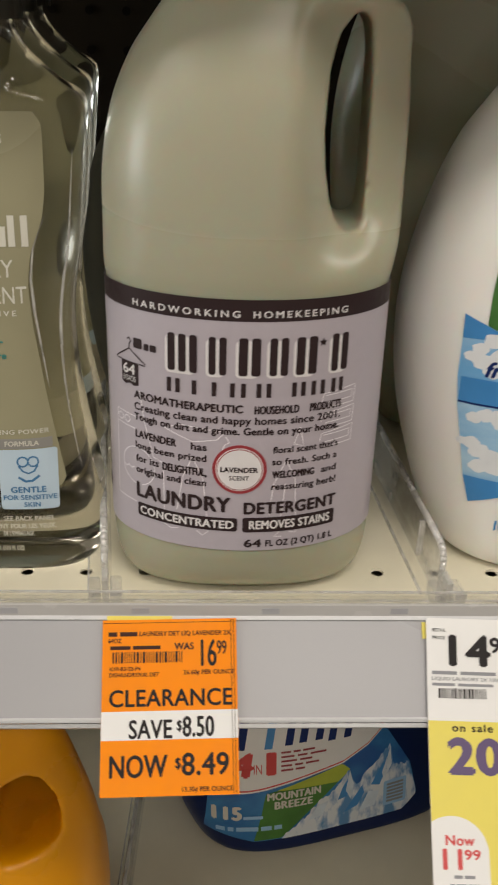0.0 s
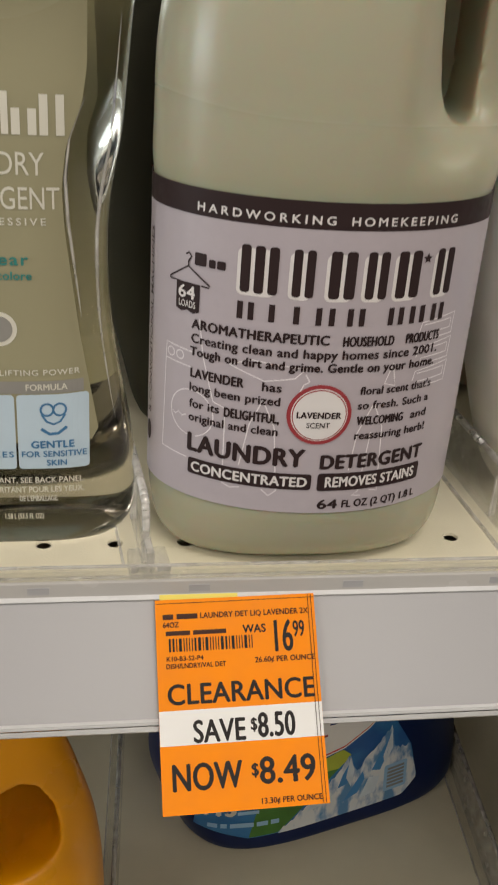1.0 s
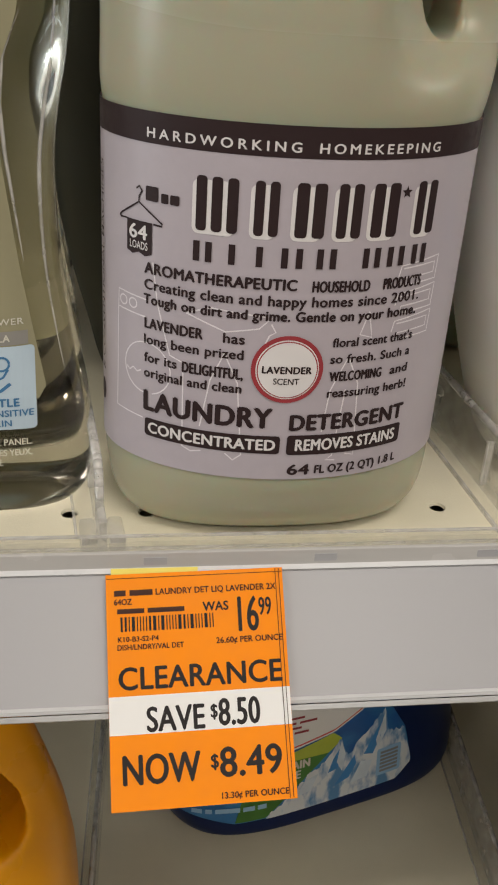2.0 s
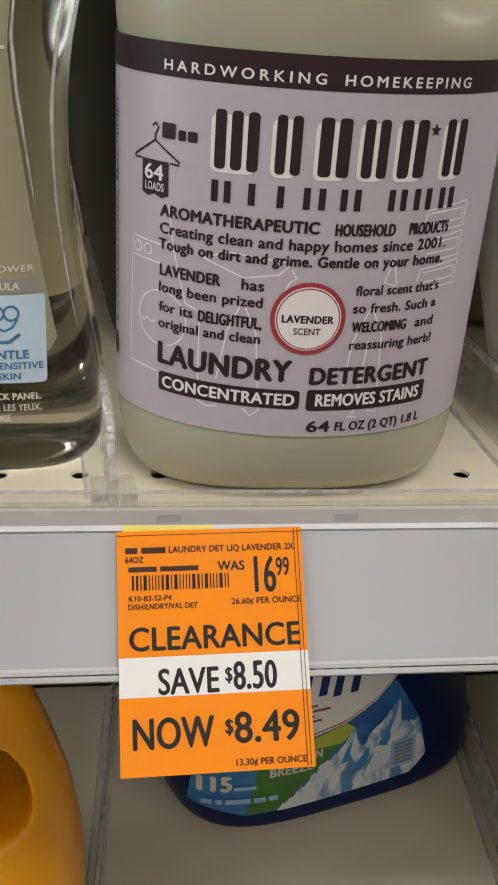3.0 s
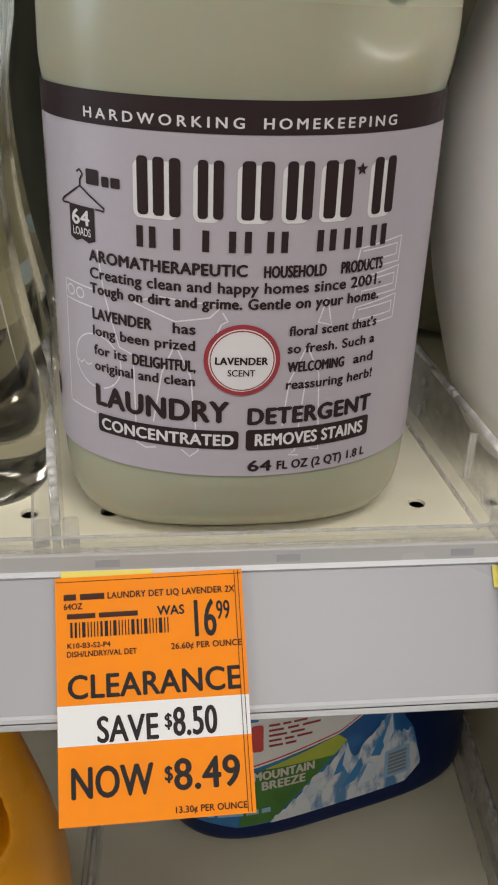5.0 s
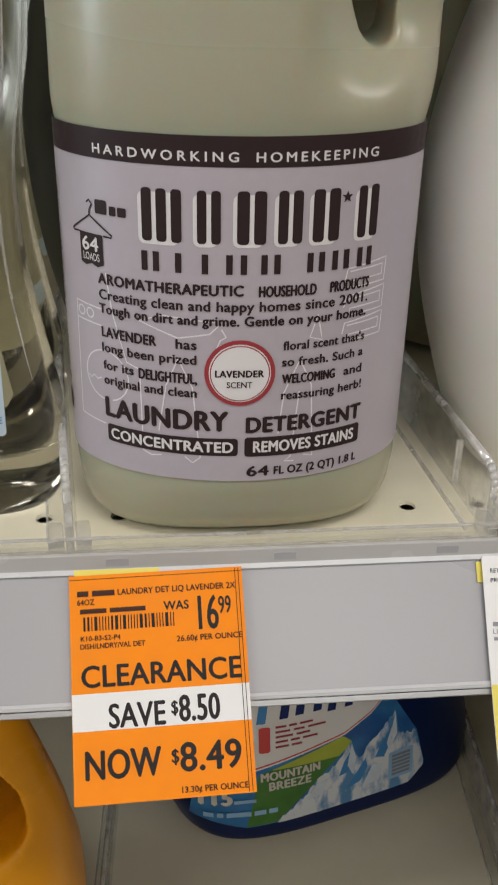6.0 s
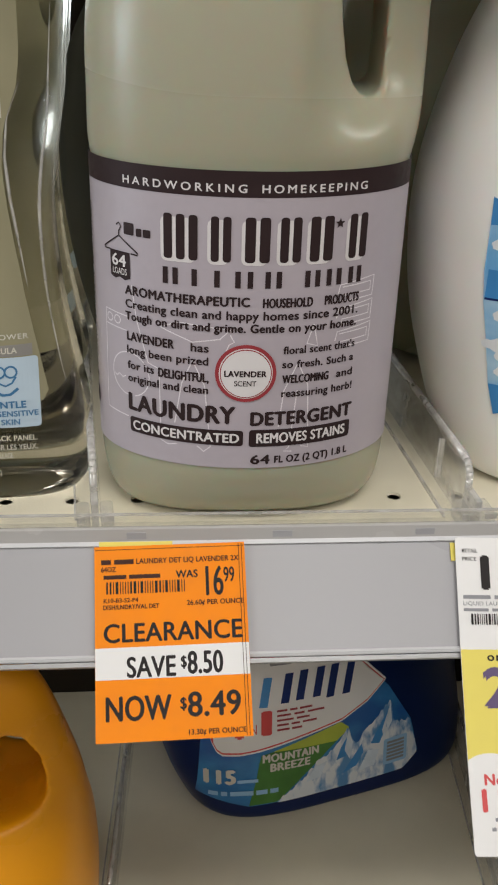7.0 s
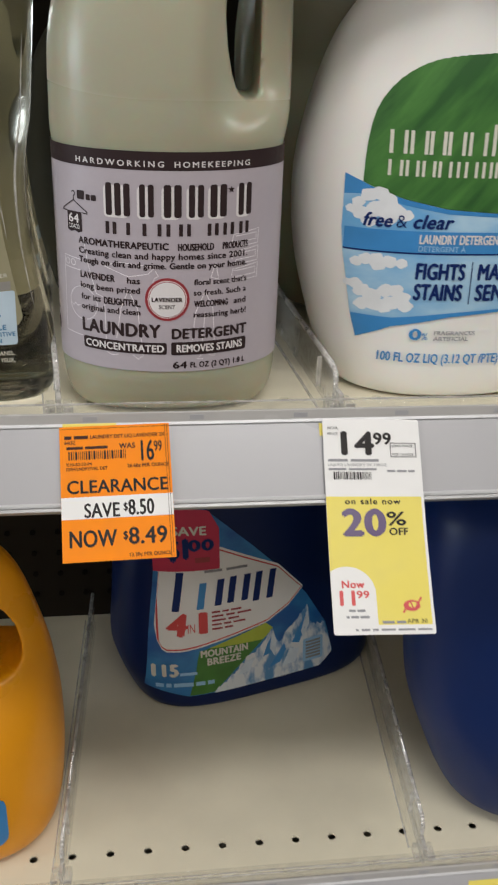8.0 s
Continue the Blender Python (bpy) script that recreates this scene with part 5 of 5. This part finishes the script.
def deep_blue_jug():
    """Built with its front on y = 0 and turned on the shelf."""
    jug = thing("deep_blue_detergent_jug", "deep blue plastic detergent jug with a mountain label, pushed back", "detergent jug")
    cx = 0.087
    rows = [(0.000, cx + 0.009, 0.113, 0.068, 3.6), (0.003, cx + 0.009, 0.119, 0.072, 3.6), (0.012, cx + 0.008, 0.125, 0.072, 3.5), (0.040, cx + 0.004, 0.131, 0.069, 3.1), (0.090, cx + 0.001, 0.128, 0.064, 2.6), (0.140, cx + 0.002, 0.126, 0.060, 2.6), (0.180, cx + 0.006, 0.122, 0.057, 2.5), (0.220, cx + 0.010, 0.116, 0.054, 2.4), (0.255, cx + 0.010, 0.105, 0.048, 2.2), (0.275, cx, 0.060, 0.040, 2.0), (0.290, cx, 0.030, 0.030, 2.0)]
    body = Body(rows, 0.060)
    part("body", body.loft(80), BLUE_JUG, jug, smooth=True)
    mm = 0.001
    s = Sheet(lambda u, v, off: body.front(u, v + 0.007, off + 0.0006), jug, 0.0002)
    # label: slanting left side, bowed right side running up to the top
    low = along((-26, 20), (12, 9), (35, 10), (145, 12), (159, 24))
    high = along((-26, 22), (-14, 150), (-10, 205), (30, 200), (44, 187), (72, 160), (99, 132), (129, 96), (152, 57), (159, 26))
    us = sorted({(-26 + 185 * i / 74) * mm for i in range(75)} | {(-26 + i) * mm for i in range(18)})
    lab = s.columns(us, low, lambda u: max(low(u) + 0.001, high(u)), PUREBLUE, 0, "label", m=20, label="bright blue label with mountains and grass")
    p = Sheet(s.place, lab, 0.0004)
    inner = sorted({(-16 + 141 * i / 47) * mm for i in range(48)} | {(-16 + 0.5 * i) * mm for i in range(16)})
    plow = along((-16, 84), (-14.6, 70), (-11, 61), (-7, 58), (6, 58), (19, 60), (88, 75), (110, 88), (125, 104))
    phigh = along((-16, 86), (-11, 140), (-9, 165), (20, 168), (44, 161), (99, 134), (125, 105))
    p.columns(inner, lambda u: plow(u) - 0.0006, lambda u: phigh(u) + 0.0006, PAPER, 0.6, "panel_rim")
    p.columns([0.0012 + u * 0.985 for u in inner], lambda u: plow(u) + 0.0010, lambda u: max(plow(u) + 0.0012, phigh(u) - 0.0018), TAG_RED, 1, "panel_rim")
    p.columns([0.0024 + u * 0.965 for u in inner], lambda u: plow(u) + 0.0028, lambda u: max(plow(u) + 0.003, phigh(u) - 0.0030), PAPER, 2, "white_panel", label="white panel edged in red")
    # the maker's name stands as plain bars
    for a, b, v0, v1, mat in ((-4, 12, 100, 140, NAVY), (18, 32, 101, 128, BAND_BLUE), (36, 47, 103, 130, NAVY), (50, 70, 104, 131, NAVY), (75, 95, 101, 131, NAVY)):
        p.mark(a * mm, b * mm, v0 * mm, v1 * mm, 6.4 * mm, mat, 3, 0.12)
    p.word_bars([4, 5], 28 * mm, 68 * mm, 138 * mm, 2.6 * mm, GREY_INK, 3)
    p.text("4", -6 * mm, 9.5 * mm, 74.5 * mm, 22 * mm, TAG_RED, 0.06, 0.12, 3)
    p.text("IN", 12 * mm, 18.5 * mm, 77 * mm, 9 * mm, TAG_RED, 0.0, 0.0, 3)
    p.text("1", 23 * mm, 29 * mm, 76 * mm, 21 * mm, TAG_RED, 0.04, 0.0, 3)
    for k, e in enumerate((62, 72, 60, 66, 54)):
        p.word_bars([4, 3, 5] if e > 60 else [5, 4], 34 * mm, e * mm, (95.5 - 4.4 * k + 0.0) * mm, 1.9 * mm, RED_INK, 3)
    gus = [(12 + 82 * i / 41) * mm for i in range(42)]
    grass_low, grass_top = along((12, 10), (35, 11), (94, 66)), along((12, 11), (19, 40), (21, 56), (87, 74), (94, 67.5))
    p.columns(gus, grass_low, lambda u: max(grass_low(u) + 0.0005, grass_top(u)), GRASS, 1, "grass_field")
    p.columns([u for u in gus if u > 0.030], lambda u: max(grass_low(u), grass_top(u) - 0.018 * (u - 0.030) / 0.06), lambda u: max(grass_low(u) + 0.0005, grass_top(u)) + 0.0002, LIME, 1.3, "lime_field", m=2)
    p.text("MOUNTAIN", 23 * mm, 68 * mm, 50.5 * mm, 7.0 * mm, SOFT_WHITE, 0.05, 0.0, 3)
    p.text("BREEZE", 29 * mm, 61 * mm, 41.5 * mm, 7.0 * mm, SOFT_WHITE, 0.05, 0.0, 3)
    p.text("115", -20 * mm, 1 * mm, 33 * mm, 12 * mm, SOFT_WHITE, 0.07, 0.0, 3)
    p.word_bars([5], 3 * mm, 19 * mm, 33 * mm, 3 * mm, PALE_BLUE, 3)
    p.word_bars([3, 2, 8, 4, 3], -18 * mm, 35 * mm, 21 * mm, 4.2 * mm, PALE_BLUE, 3)
    # snowy mountains: a jagged white ridge with blue faces in it
    rng = random.Random(11)
    jag = [rng.uniform(-0.0022, 0.0022) for _ in range(63)]
    ms = [(35 + 123 * i / 62) * mm for i in range(63)]
    ridge = along((35, 11), (52, 25), (66, 39), (80, 50), (94, 67), (97, 56), (101, 49), (108, 58), (118, 70), (131, 82), (134, 66), (139, 58), (150, 60), (158, 30))
    top = lambda u: max(low(u) + 0.001, min(high(u) - 0.002, ridge(u) + jag[min(62, int(round((u / mm - 35) / 123 * 62)))]))
    p.columns(ms, low, top, MOUNTAIN, 1.6, "mountain", label="snowy printed mountains")
    for poly, mat in ((((94, 60), (88, 50), (84, 38), (92, 40), (95, 50)), BAND_BLUE), (((129, 74), (120, 58), (114, 46), (122, 44), (128, 58)), BAND_BLUE), (((106, 48), (98, 36), (90, 24), (102, 28), (108, 40)), BAND_BLUE), (((131, 80), (133, 62), (126, 48), (124, 56)), ICE), (((66, 37), (58, 24), (70, 26), (76, 40)), ICE), (((94, 65), (98, 52), (96, 36), (91, 46)), ICE), (((112, 40), (104, 22), (118, 24), (122, 38)), ICE)):
        p.lay("mountain_facet", [(a * mm, b * mm) for a, b in poly], [tuple(range(len(poly)))], mat, 1.9)
    p.rect(126 * mm, 148 * mm, 21 * mm, 46 * mm, PALE_BLUE, 0.002, 2.5, "code_panel")
    for k in range(6):
        p.rect(129 * mm, 145 * mm, (24 + 3.4 * k) * mm, (26.2 + 3.4 * k) * mm, GREY_INK, 0, 3.2, "printed_bars")
    # crimson saving sticker
    st = s.columns([(-15 + 57 * i / 20) * mm for i in range(21)], lambda u: 0.1410, along((-15, 204), (33, 199), (42.5, 180)), PINK, 5, "sticker", label="crimson paper saving sticker")
    q = Sheet(lambda u, v, off: body.front(max(-0.014, min(0.047, u)), v + 0.007, off + 0.0006), st, 0.0002)
    q.text("SAVE", 1 * mm, 30 * mm, 176 * mm, 8 * mm, SOFT_WHITE, 0.04, 0.0, 8)
    q.text("$1", -3 * mm, 13 * mm, 154 * mm, 18 * mm, NAVY, 0.07, 0.0, 8)
    q.text("00", 15 * mm, 36 * mm, 161 * mm, 10 * mm, NAVY, 0.07, 0.0, 8)
    q.word_bars([3], 20 * mm, 33 * mm, 149 * mm, 5 * mm, RED_INK, 8)
    jug.matrix_world = pose(0.011, 0.211, LOWER + 0.0005, 0, 0, 15.7)
    return jug


deep_blue_jug()
